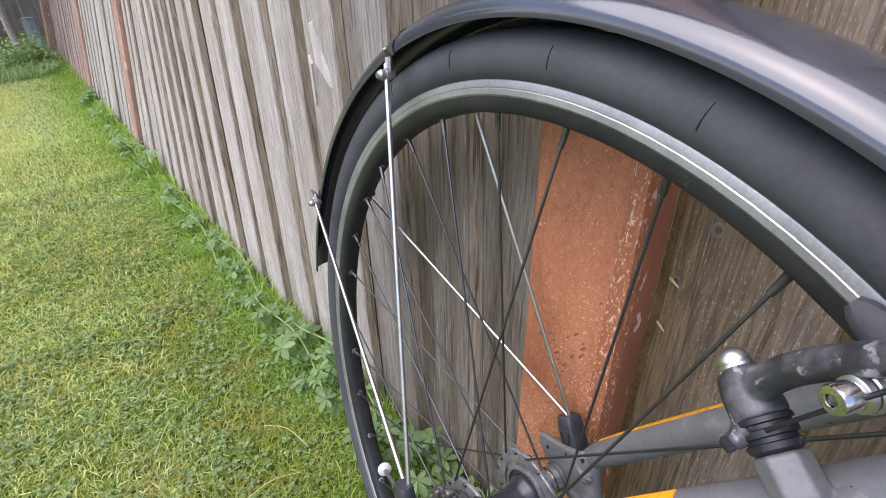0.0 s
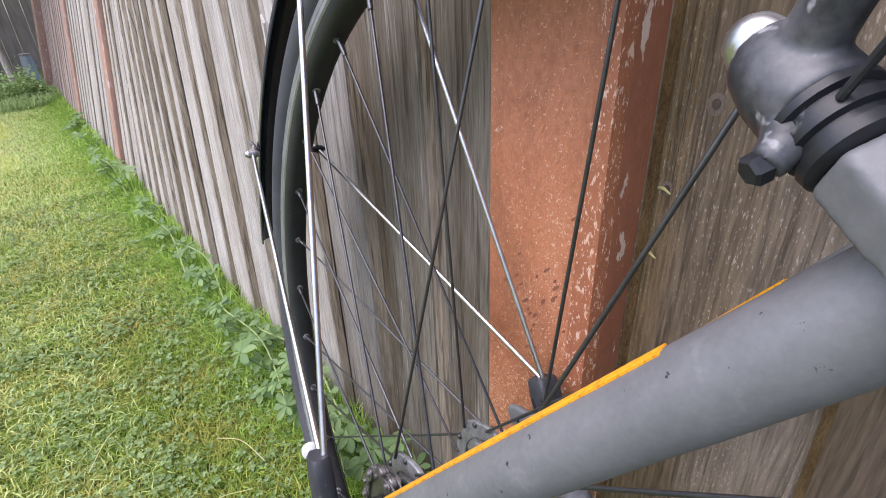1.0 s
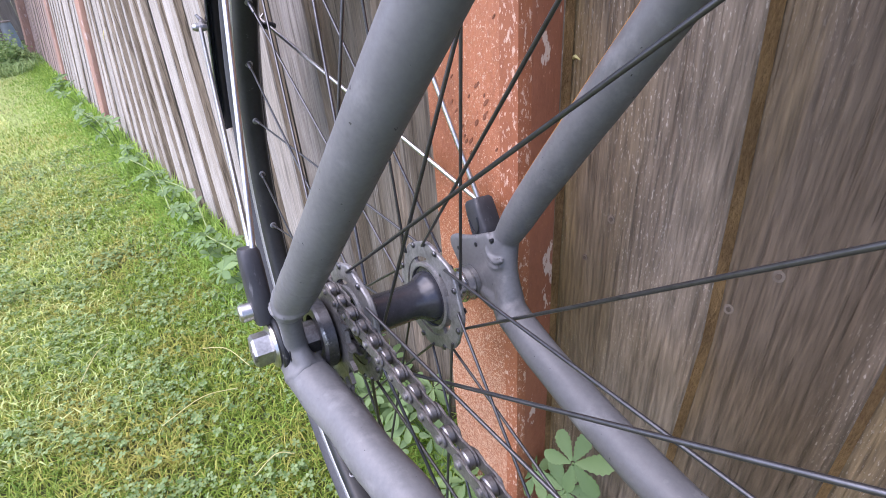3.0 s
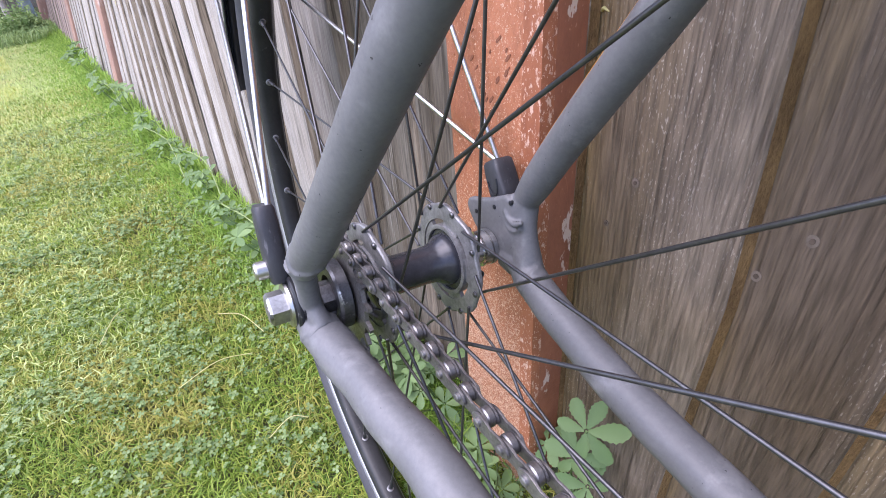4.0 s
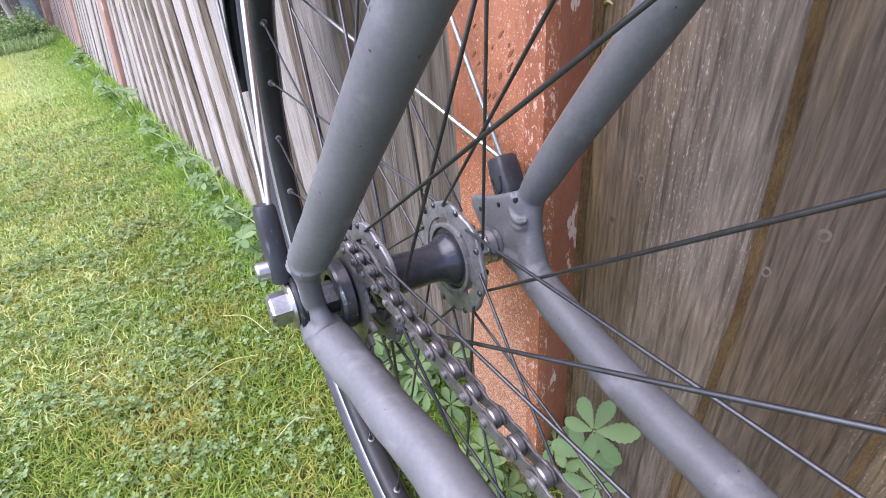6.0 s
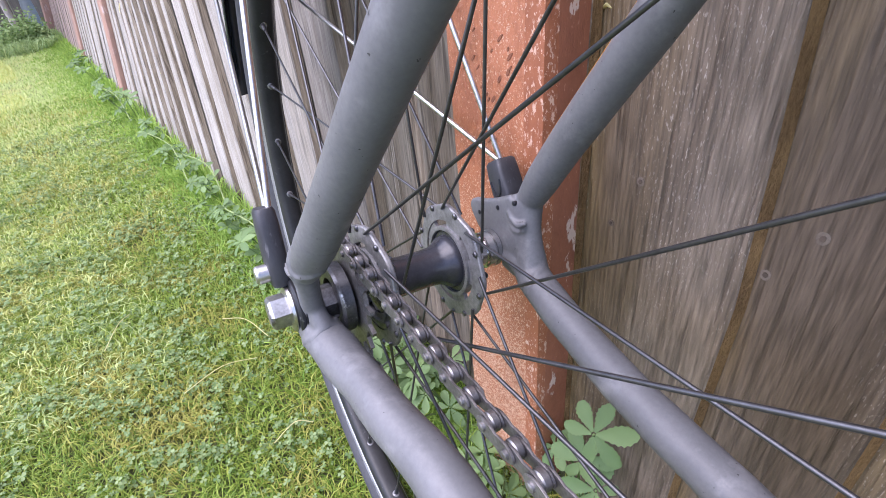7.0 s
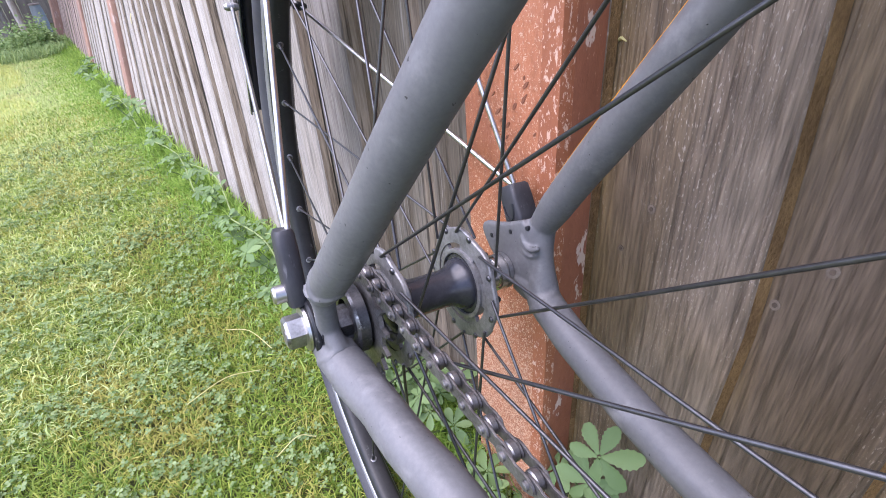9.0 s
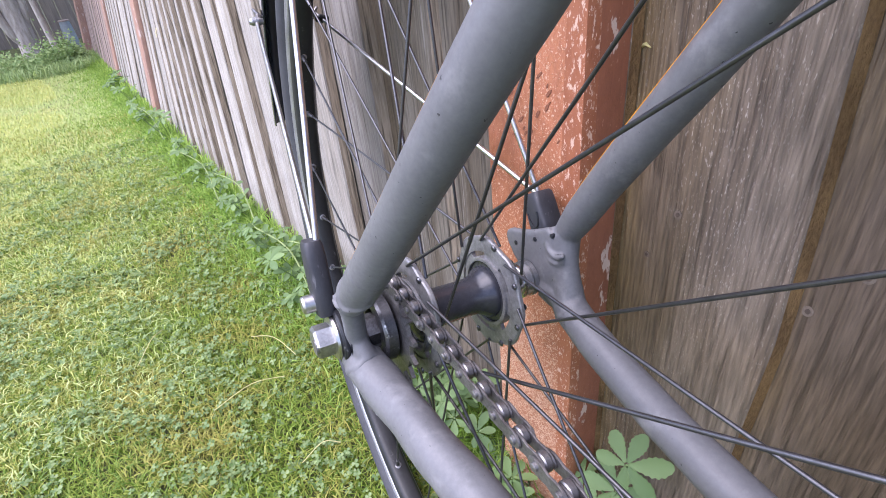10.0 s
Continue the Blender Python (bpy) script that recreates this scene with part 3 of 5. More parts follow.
lawn_grass(), dry_grass(), verge_grass(), clover(), straws(), rough_grass()

FENCE_X = 0.133


def drift(y):
    """Swings the far bays of the fence outwards to fit the camera's view."""
    return 0.026 * max(0.0, y - 0.9)


def lean(y):
    """Leans the fence outwards, more towards its far end, to fit the camera's view: metres outwards for each metre up.
    """
    return min(0.185, max(0.0, 0.087 * (y - 0.3)))


POST3 = 3.55
EDGES = [-1.40, -1.28, -1.16, -1.04, -0.92, -0.80, -0.68, -0.56, -0.45, -0.335, -0.218, -0.1315, -0.022, 0.06, 0.174, 0.286, 0.407, 0.521, 0.640, 0.768]
while EDGES[-1] < 5.35:
    EDGES.append(EDGES[-1] + 0.122 + 0.012 * math.sin(7 * len(EDGES)))


def board_thickness(i):
    return (0.0165 if EDGES[i] < 0.05 else 0.0215 if EDGES[i] < 1.7 else 0.0150 if EDGES[i] < 2.2 else 0.0125) + 0.002 * math.sin(3.1 * i)


def board_bow(i, z):
    """How far a board's thick edge bows outwards and sideways at a height; one near board is bent to fit the camera's
    view.
    """
    view_bend = -0.0062 * math.exp(-((z - 0.31) / 0.11) ** 2) + 0.004 * max(0.0, min(1.0, (z - 0.42) / 0.2)) if abs(EDGES[i] + 0.1315) < 1e-4 else 0.0
    return 0.0022 * noise.noise((i * 3.7, z * 2.2, 0)) + 0.0015 * math.sin(2.3 * i), 0.003 * noise.noise((i * 1.7, z * 1.8, 5)) * (0.3 if view_bend else 1) + view_bend


def board_face(y, z):
    """Where the front of the boards lies at a place along the fence and a height."""
    i = max(k for k, e in enumerate(EDGES) if e < y)
    t = (y - EDGES[i]) / (EDGES[i + 1] + 0.014 - EDGES[i])
    return FENCE_X + 0.016 + drift(y) + (board_bow(i, z)[0] - board_thickness(i)) * (1 - t) - 0.008 * t + lean(y) * (z - 0.05)


def fence():
    """Featheredge boards, each with its thick edge towards the near side and its thin edge under the next."""
    top = tagged(new("fence"), "tall closeboard garden fence of overlapping weathered boards on red posts", "fence")
    for i, y in enumerate(EDGES[:-1]):
        far = EDGES[i + 1] + 0.014
        thick, thin = board_thickness(i), 0.004
        back, hi = FENCE_X + 0.016 + drift(y), 1.80 + 0.01 * math.sin(5 * i)
        bm = bmesh.new()
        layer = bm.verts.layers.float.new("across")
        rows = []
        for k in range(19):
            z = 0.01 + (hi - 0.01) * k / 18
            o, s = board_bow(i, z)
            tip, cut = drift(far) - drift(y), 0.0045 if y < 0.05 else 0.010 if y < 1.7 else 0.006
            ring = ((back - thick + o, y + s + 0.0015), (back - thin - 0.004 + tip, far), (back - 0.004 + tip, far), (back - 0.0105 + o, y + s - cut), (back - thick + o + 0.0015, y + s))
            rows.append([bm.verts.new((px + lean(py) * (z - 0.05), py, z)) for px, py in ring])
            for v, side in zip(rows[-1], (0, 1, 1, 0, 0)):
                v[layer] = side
        for a, b in zip(rows, rows[1:]):
            for k in range(5):
                f = bm.faces.new((a[k], a[(k + 1) % 5], b[(k + 1) % 5], b[k]))
                f.material_index = 1 if k == 3 else 0
        bm.faces.new(rows[0][::-1])
        bm.faces.new(rows[-1])
        bmesh.ops.recalc_face_normals(bm, faces=bm.faces)
        # face tone gets darker by steps towards the near end of the fence
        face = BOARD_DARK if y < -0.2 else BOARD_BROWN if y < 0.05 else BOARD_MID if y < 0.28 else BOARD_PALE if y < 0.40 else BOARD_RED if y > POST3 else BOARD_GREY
        part("board", bm, [face, EDGE_BROWN if y < 0.05 else BOARD_EDGE], top, "brown featheredge board" if y < 0.05 else ("reddish board" if y > POST3 else "")).data.polygons.foreach_set(
            "use_smooth", [False] * (18 * 5 + 2))
    for z in (0.35, 1.0, 1.6):
        for y0, y1 in ((-1.4, 0.9), (0.9, 5.4)):
            bm = box(bmesh.new(), (FENCE_X + 0.017, y0, z - 0.04), (FENCE_X + 0.055, y1, z + 0.04), 0.004)
            for k in range(1, 24):
                at_y = y0 + (y1 - y0) * k / 24
                bmesh.ops.bisect_plane(bm, geom=bm.verts[:] + bm.edges[:] + bm.faces[:], plane_co=(0, at_y, 0), plane_no=(0, 1, 0))
            for v in bm.verts:
                v.co.x += drift(v.co.y) + lean(v.co.y) * (v.co.z - 0.05)
            part("rail", bm, BOARD_BROWN, top)
    return top


def splinters():
    """Torn slivers of wood and dry stalks caught on the boards."""
    for rim in (((0.492, 0.640), (0.484, 0.590), (0.462, 0.582), (0.424, 0.566), (0.428, 0.578), (0.452, 0.612), (0.470, 0.645)), ((0.505, 0.600), (0.500, 0.535), (0.494, 0.530), (0.492, 0.590))):
        bm = bmesh.new()
        outer = [bm.verts.new((board_face(y, z) + 0.002, y, z)) for y, z in rim]
        cy, cz = sum(p[0] for p in rim) / len(rim), sum(p[1] for p in rim) / len(rim)
        inner = [bm.verts.new((board_face(y, z) - 0.0028, cy + (y - cy) * 0.8, cz + (z - cz) * 0.9)) for y, z in rim]
        bm.faces.new(inner), bm.faces.new(outer[::-1])
        for k in range(len(rim)):
            bm.faces.new((outer[k], outer[(k + 1) % len(rim)], inner[(k + 1) % len(rim)], inner[k]))
        bmesh.ops.recalc_face_normals(bm, faces=bm.faces)
        part("splinter", bm, TORN_WOOD, FENCE, "pale torn sliver of wood", smooth=False)
    for (y, z), (dy, dz) in (((1.862, 0.39), (-0.06, -0.028)), ((1.42, 0.215), (-0.06, 0.028)), ((-0.027, 0.505), (-0.012, 0.002)), ((-0.025, 0.464), (-0.012, 0.002))):
        a = Vector((board_face(y, z) + 0.002, y, z))
        b = Vector((board_face(y + dy, z + dz) - 0.008, y + dy, z + dz))
        part("splinter", tube(bmesh.new(), [a, a.lerp(b, 0.6) + Vector((-0.002, 0, 0.002)), b], [0.0013, 0.001, 0.0004], 6), STRAW, FENCE, "pale dry stalk caught on a board")


KNOTS = ((-0.0655, 0.3665, 0.0034), (-0.0475, 0.3285, 0.0026), (-0.165, 0.366, 0.0040), (-0.146, 0.333, 0.0038), (-0.033, 0.5065, 0.0046), (-0.0505, 0.5555, 0.0062))


def knots():
    """Small knots: a dark eye inside a paler swirl of grain, a little proud of the board."""
    for y, z, r in KNOTS:
        at = Vector((board_face(y, z), y, z))
        slope = Vector((-1, (board_face(y + 0.004, z) - board_face(y - 0.004, z)) / 0.008, (board_face(y, z + 0.004) - board_face(y, z - 0.004)) / 0.008)).normalized()
        swirl = turned(bmesh.new(), [(-0.0010, r * 0.82), (0.0003, r * 0.78), (0.0004, r * 0.62), (0.0003, r * 0.40), (0.0003, r * 0.10)], 24, at, slope)
        eye = turned(bmesh.new(), [(-0.0006, r * 0.40), (0.0006, r * 0.37), (0.0007, r * 0.20), (0.0006, r * 0.05)], 12, at, slope)
        for bm in (swirl, eye):
            for v in bm.verts:
                v.co.z += (v.co.z - z) * 0.2
                v.co.y += 0.10 * r * noise.noise((v.co.y * 420, v.co.z * 420, y * 90))
        ring_ = part("knot", swirl, KNOT_RING, FENCE, "small round knot")
        part("knot_eye", eye, KNOT, ring_, "dark eye of the knot")


FENCE = fence()
knots(), splinters()


def post(y0, y1, x0, seed, label, worn=False):
    """A square post with worn, rounded corners and pieces of its paint gone."""
    top = tagged(new("fence_post"), label, "post", "posts of the fence")
    x0, x1, hi = x0 + drift(y0), FENCE_X + 0.006 + drift(y0), 1.84
    bm = bmesh.new()
    rings = []
    for k in range(25):
        z = -0.02 + (hi + 0.02) * k / 24
        c = 0.011 + 0.003 * noise.noise((seed, z * 4, 1))
        w = 0.0012 * noise.noise((seed, z * 3, 9))
        outline = [(x1, y0), (x0 + c, y0), (x0 + c * 0.3, y0 + c * 0.3), (x0, y0 + c * 1.3), (x0, y1 - 0.006), (x0 + 0.006, y1), (x1, y1)]
        rings.append([bm.verts.new((x + w + lean(y0) * (z - 0.05), y + w, z)) for x, y in outline])
    n = len(rings[0])
    for a, b in zip(rings, rings[1:]):
        for k in range(n):
            bm.faces.new((a[k], a[(k + 1) % n], b[(k + 1) % n], b[k])).material_index = {0: 2, 1: 1, 2: 1}.get(k, 0) if worn else 0
    bm.faces.new(rings[0][::-1]), bm.faces.new(rings[-1])
    bmesh.ops.recalc_face_normals(bm, faces=bm.faces)
    part("post_body", bm, [POST_PAINT, POST_CORNER, POST_SIDE] if worn else POST_OLD, top)
    return top


def flakes(top, y0, x0, r):
    """Small dark slanting pock marks on the face."""
    for k in range(22):
        y, z = y0 + 0.045 + r.uniform(-0.03, 0.024), 0.43 + r.gauss(0, 0.022)
        x = x0 + 0.0012 * noise.noise((1.0, z * 3, 9)) - 0.0001
        s, slant = r.uniform(0.0007, 0.0015), r.uniform(0.3, 1.0)
        bm = bmesh.new()
        rim = [(s * math.cos(a) + slant * 1.7 * s * math.sin(a) * r.uniform(0.8, 1.1), -2.0 * s * math.sin(a)) for a in [2 * math.pi * j / 9 for j in range(9)]]
        a = [bm.verts.new((x + 0.0012, y + u, z + v)) for u, v in rim]
        b = [bm.verts.new((x - 0.0003, y + u * 0.9, z + v * 0.9)) for u, v in rim]
        bm.faces.new(b), bm.faces.new(a[::-1])
        for j in range(9):
            bm.faces.new((a[j], a[(j + 1) % 9], b[(j + 1) % 9], b[j]))
        bmesh.ops.recalc_face_normals(bm, faces=bm.faces)
        part("pock_mark", bm, POST_DARK, top, smooth=False)


NEAR_POST = post(-0.0215, 0.068, 0.094, 1.0, "square fence post in flaking red-brown paint with bare worn corner", True)
flakes(NEAR_POST, -0.0215, 0.094, random.Random(4))
post(2.22, 2.295, 0.120, 5.0, "weathered red-brown fence post standing in tall grass")
post(POST3, POST3 + 0.08, 0.126, 9.0, "weathered red-brown fence post standing in tall grass")
post(5.42, 5.54, 0.085, 13.0, "thick end post of the fence")
# ---- bicycle: x across (towards the fence), y backwards, z up from the rear axle ----
BIKE = tagged(new("bicycle"), "grey city bicycle leaning on the fence, rear wheel in grass", "bicycle")
BIKE.matrix_world = Matrix(((0.98231, 0.15273, 0.10837, 0.0), (-0.15507, 0.98781, 0.01343, 0.0), (-0.10500, -0.03000, 0.99402, 0.337), (0, 0, 0, 1)))
SPOKES, FIRST = 32, 23.8


def ring(bm, profile, steps=128, a0=0.0, a1=360.0):
    """Sweeps a closed profile of (x, radius) round the axle."""
    full = abs(a1 - a0) >= 359.9
    rows = []
    for k in range(steps if full else steps + 1):
        a = radians(a0 + (a1 - a0) * k / steps)
        rows.append([bm.verts.new((x, r * math.cos(a), r * math.sin(a))) for x, r in profile])
    n = len(profile)
    for a, b in zip(rows, rows[1:] + ([rows[0]] if full else [])):
        for k in range(n):
            bm.faces.new((a[k], a[(k + 1) % n], b[(k + 1) % n], b[k]))
    if not full:
        bm.faces.new(rows[0]), bm.faces.new(rows[-1][::-1])
    bmesh.ops.recalc_face_normals(bm, faces=bm.faces)
    return bm


def wheel():
    # rim: dark inner well; the machined brake tracks are pieces of their own
    rim = part("rear_wheel", ring(bmesh.new(), [(-0.0105, 0.3215), (-0.0108, 0.3105), (-0.0096, 0.3060), (-0.0075, 0.3032), (-0.0046, 0.3020), (0.0046, 0.3020), (0.0075, 0.3032), (0.0096, 0.3060),
                                                (0.0108, 0.3105), (0.0105, 0.3215), (0.006, 0.317), (-0.006, 0.317)]), RIM_BLACK, BIKE, "black spoked bicycle wheel with worn silver rim")
    for s in (-1, 1):
        part("brake_track", ring(bmesh.new(), [(s * 0.0107, 0.3220), (s * 0.0118, 0.3226), (s * 0.0121, 0.3212), (s * 0.0117, 0.3204), (s * 0.0119, 0.3196), (s * 0.0119, 0.3166), (s * 0.0115, 0.3162), (s * 0.0119, 0.3157), (s * 0.0118, 0.3128), (s * 0.0107, 0.3116)]),
             RIM_METAL, rim, "worn machined aluminium brake track")
    # tyre with a slight tread edge
    prof = []
    for k in range(20):
        a = radians(215 - 250 * k / 19)
        prof.append((0.0168 * math.cos(a), 0.3312 + 0.0155 * math.sin(a)))
    prof += [(0.0098, 0.3190), (-0.0098, 0.3190)]
    part("tyre", ring(bmesh.new(), prof, 160), RUBBER, rim, "worn smooth black rubber tyre")
    for a in (62, 76, 90.5, 104.5, 119, 133):
        bm = bmesh.new()
        pts = []
        for k in range(7):
            b = radians(150 + 40 * k / 6)
            pts.append((0.0169 * math.cos(b), (0.3312 + 0.0156 * math.sin(b)) * math.cos(radians(a)), (0.3312 + 0.0156 * math.sin(b)) * math.sin(radians(a))))
        part("mould_line", tube(bm, pts, 0.00035, 5), BLACK, rim)
    # hub
    hub = part("hub", turned(bmesh.new(), [(-0.028, 0.0105), (-0.026, 0.019), (-0.023, 0.019), (-0.019, 0.0135), (-0.014, 0.0122), (0.008, 0.0118), (0.014, 0.0122), (0.018, 0.0136), (0.0215, 0.0160), (0.0245, 0.0172), (0.0255, 0.0172),
                                           (0.0260, 0.0205), (0.0285, 0.0200), (0.031, 0.012)], 32), HUB_BLACK, rim, "glossy black hub shell")
    for x, n in ((-0.0265, 0), (0.0275, 1)):
        bm = bmesh.new()
        rows, steps = [], 96
        for k in range(steps):
            a = 2 * math.pi * k / steps
            wave = 0.0009 * math.cos(8 * a + (0.39 if n else 0)) + 0.0005 * math.cos(5 * a + 1.1)
            rows.append([bm.verts.new((x + dx, r * math.cos(a), r * math.sin(a))) for dx, r in ((-0.0020, 0.0270), (-0.0022, 0.0300), (-0.0016, 0.0362 + wave), (-0.0008, 0.0370 + wave), (0.0008, 0.0370 + wave), (0.0016, 0.0362 + wave), (0.0022, 0.0300), (0.0020, 0.0270))])
        for a, b in zip(rows, rows[1:] + rows[:1]):
            for j in range(8):
                bm.faces.new((a[j], a[(j + 1) % 8], b[(j + 1) % 8], b[j]))
        # webs that carry the flange, with open slots between them
        for j in range(5):
            a = 2 * math.pi * j / 5 + 0.5
            c, s = math.cos(a), math.sin(a)
            vs = []
            for dx in (-0.0013, 0.0013):
                for r, w in ((0.017, 0.0068), (0.0275, 0.0085)):
                    for sg in (-1, 1):
                        vs.append(bm.verts.new((x + dx, r * c - sg * w * s, r * s + sg * w * c)))
            for q in ((0, 1, 3, 2), (4, 6, 7, 5), (0, 2, 6, 4), (1, 5, 7, 3), (0, 4, 5, 1), (2, 3, 7, 6)):
                bm.faces.new([vs[i] for i in q])
        bmesh.ops.recalc_face_normals(bm, faces=bm.faces)
        part("hub_flange", bm, FLANGE, rim, "oxidised grey slotted hub flange")
        part("flange_lip", ring(bmesh.new(), [(x - 0.0030, 0.0205), (x - 0.0034, 0.0218), (x - 0.0030, 0.0232), (x + 0.0030, 0.0232), (x + 0.0034, 0.0218), (x + 0.0030, 0.0205)], 48), FLANGE, rim)
    part("axle", turned(bmesh.new(), [(-0.087, 0.0044), (0.088, 0.0044)], 16), DULL, rim)
    part("cone_nut", turned(bmesh.new(), [(0.030, 0.0140), (0.0345, 0.0165), (0.0385, 0.0165), (0.0395, 0.0145), (0.0430, 0.0140), (0.0440, 0.0105), (0.052, 0.0100)], 32), CHROME, rim, "bright steel cone")
    part("locknut", turned(bmesh.new(), [(0.0500, 0.0112), (0.0506, 0.0122), (0.0555, 0.0122), (0.0560, 0.0112)], 28), CHROME, rim, "bright steel locknut")
    part("toothed_washer", turned(bmesh.new(), [(0.0562, 0.0112), (0.0566, 0.0124), (0.0596, 0.0124), (0.0602, 0.0112)], 40), ZINC, rim)
    part("locknut", hexagon(bmesh.new(), (-0.051, 0, 0), (-1, 0, 0), 0.009, 0.0095), DULL, rim)
    part("lockring", turned(bmesh.new(), [(-0.0452, 0.015), (-0.0452, 0.0205), (-0.0510, 0.0205), (-0.0525, 0.019), (-0.0525, 0.0125), (-0.049, 0.012)], 32), DARK_STEEL, rim, "scratched steel lockring")
    # sixteen-tooth sprocket
    bm = bmesh.new()
    outline = []
    for k in range(16):
        for da, r in ((-7.5, 0.0290), (-4.5, 0.0292), (-1.6, 0.0355), (1.6, 0.0355), (4.5, 0.0292), (7.5, 0.0290)):
            a = radians(22.5 * k + da + 11.25)
            outline.append((r * math.cos(a), r * math.sin(a)))
    part("sprocket", plate(bm, outline, -0.0432, -0.0408), DULL, rim, "greasy steel sixteen-tooth sprocket")
    # spokes, crossed twice: each side's holes alternate forwards and backwards
    for k in range(SPOKES):
        side = -1 if k % 2 == 0 else 1
        sense = {0: 1, 2: -1, 1: -1, 3: 1}[k % 4]
        a = radians(FIRST + 360 / SPOKES * k)
        h = a + sense * radians(45)
        xf = (-0.0265 if side < 0 else 0.0275) + (0.0026 if sense > 0 else -0.0026)
        p0 = Vector((side * 0.001, 0.3028 * math.cos(a), 0.3028 * math.sin(a)))
        p1 = Vector((xf, 0.0350 * math.cos(h), 0.0350 * math.sin(h)))
        d = (p1 - p0).normalized()
        sp = part("spoke", tube(bmesh.new(), [p0 + d * 0.008, p1, p1 + Vector((-0.0045 * (1 if sense > 0 else -1), 0, 0))], 0.00092, 10), SPOKE, rim)
        part("spoke_head", turned(bmesh.new(), [(0, 0.0021), (0.0006, 0.0020), (0.0012, 0.0013)], 10, p1 + Vector((-0.0045 * (1 if sense > 0 else -1), 0, 0)), (-sense, 0, 0)), DARK_STEEL, rim)
        part("eyelet", turned(bmesh.new(), [(-0.0010, 0.0040), (0.0006, 0.0039), (0.0011, 0.0032), (0.0012, 0.0022)], 14, p0, d), FLANGE, rim, "dull metal spoke eyelet")
        part("nipple", tube(bmesh.new(), [p0 - d * 0.001, p0 + d * 0.002, p0 + d * 0.0125], [0.0026, 0.0020, 0.0016], 12), DARK_STEEL, rim)
    return rim


def chain(rim):
    """Roller chain over the sprocket: links of 12.7 mm, inner and outer in turn, lying along the run."""
    r, slope = 0.0328, 0.052
    path = [Vector((-0.042, -0.34 + 0.002 * k, r + slope * (-0.34 + 0.002 * k))) for k in range(170)]
    path += [Vector((-0.042, r * math.sin(radians(a)), r * math.cos(radians(a)))) for a in range(2, 190, 3)]
    path += [Vector((-0.042, path[-1].y - 0.002 * k, path[-1].z - 0.16 * 0.002 * k)) for k in range(1, 150)]
    pins, last = [path[0]], path[0]
    for p in path[1:]:
        while (p - last).length >= 0.0127:
            last = last + (p - last).normalized() * 0.0127
            pins.append(last)
    top = part("chain", tube(bmesh.new(), [pins[0] - Vector((0.0028, 0, 0)), pins[0] + Vector((0.0028, 0, 0))], 0.0018, 8), DULL, BIKE, "greasy steel roller chain")

    def link(half, pinned):
        bm = bmesh.new()
        for s in (-1, 1):
            outline = []
            for k in range(24):
                a = 2 * math.pi * k / 24
                y, z = 0.00635 + 0.0105 * math.cos(a), 0.0044 * math.sin(a)
                z *= 0.62 + 0.38 * min(1, abs(y - 0.00635) / 0.006) if abs(y - 0.00635) < 0.006 else 1
                outline.append((y, z))
            plate(bm, outline, s * half, s * (half + 0.0010), 0.0003)
        for y in (0.0, 0.0127):
            if pinned:
                turned(bm, [(-half - 0.0019, 0.0016), (-half - 0.0022, 0.0012), ], 12, Vector((0, y, 0)))
                turned(bm, [(-half - 0.0019, 0.0018), (half + 0.0019, 0.0018)], 12, Vector((0, y, 0)))
            else:
                turned(bm, [(-half, 0.0034), (-half + 0.0006, 0.0039), (half - 0.0006, 0.0039), (half, 0.0034)], 16, Vector((0, y, 0)))
        return mesh_from(bm, "chain_link", DULL)

    meshes = [link(0.0017, False), link(0.0029, True)]
    for k, (a, b) in enumerate(zip(pins, pins[1:])):
        d = b - a
        o = new("chain_link", meshes[k % 2])
        o.parent = top
        o.matrix_basis = Matrix.Translation(a) @ Matrix.Rotation(math.atan2(d.z, d.y), 4, "X")
    return top


SS_R = [(-0.0685, -0.018, 0.033), (-0.0615, -0.05, 0.076), (-0.0515, -0.10, 0.143), (-0.0295, -0.20, 0.277), (-0.020, -0.30, 0.413)]
SS_L = [(0.0715, -0.018, 0.034), (0.067, -0.05, 0.081), (0.063, -0.10, 0.150), (0.054, -0.20, 0.288), (0.040, -0.30, 0.427)]
CS_R = [(-0.0655, -0.004, -0.010), (-0.0612, -0.026, -0.0145), (-0.056, -0.076, -0.0155), (-0.052, -0.123, -0.018), (-0.044, -0.25, -0.03), (-0.034, -0.40, -0.05)]
CS_L = [(0.068, -0.024, 0.000), (0.064, -0.050, -0.0115), (0.056, -0.119, -0.0244), (0.050, -0.19, -0.031), (0.040, -0.30, -0.043), (0.034, -0.40, -0.05)]


def stay(name, ctrl, radii, label="", dents=0.0002):
    pts = curve_points(ctrl, 10)
    rr = [radii[0] + (radii[1] - radii[0]) * min(1, k / (len(pts) * 0.45)) for k in range(len(pts))]
    for k, f in enumerate((0.74, 0.84, 0.90, 0.94, 0.97)):
        rr[k] *= f
    bm = tube(bmesh.new(), pts, rr, 28)
    bm.verts.ensure_lookup_table()
    for i, v in enumerate(bm.verts):
        out = (v.co - pts[i // 28]).normalized()
        hollow = 0.0020 * math.exp(-((v.co.y + 0.078) / 0.022) ** 2) * max(0.0, out.x * 0.9 + out.z * 0.3) if dents > 0.0010 else 0.0
        v.co += out * (-hollow + dents * (noise.noise(v.co * 38) + 0.5 * noise.noise(v.co * 90)))
    return part(name, bm, FRAME_PAINT, BIKE, label), pts, rr


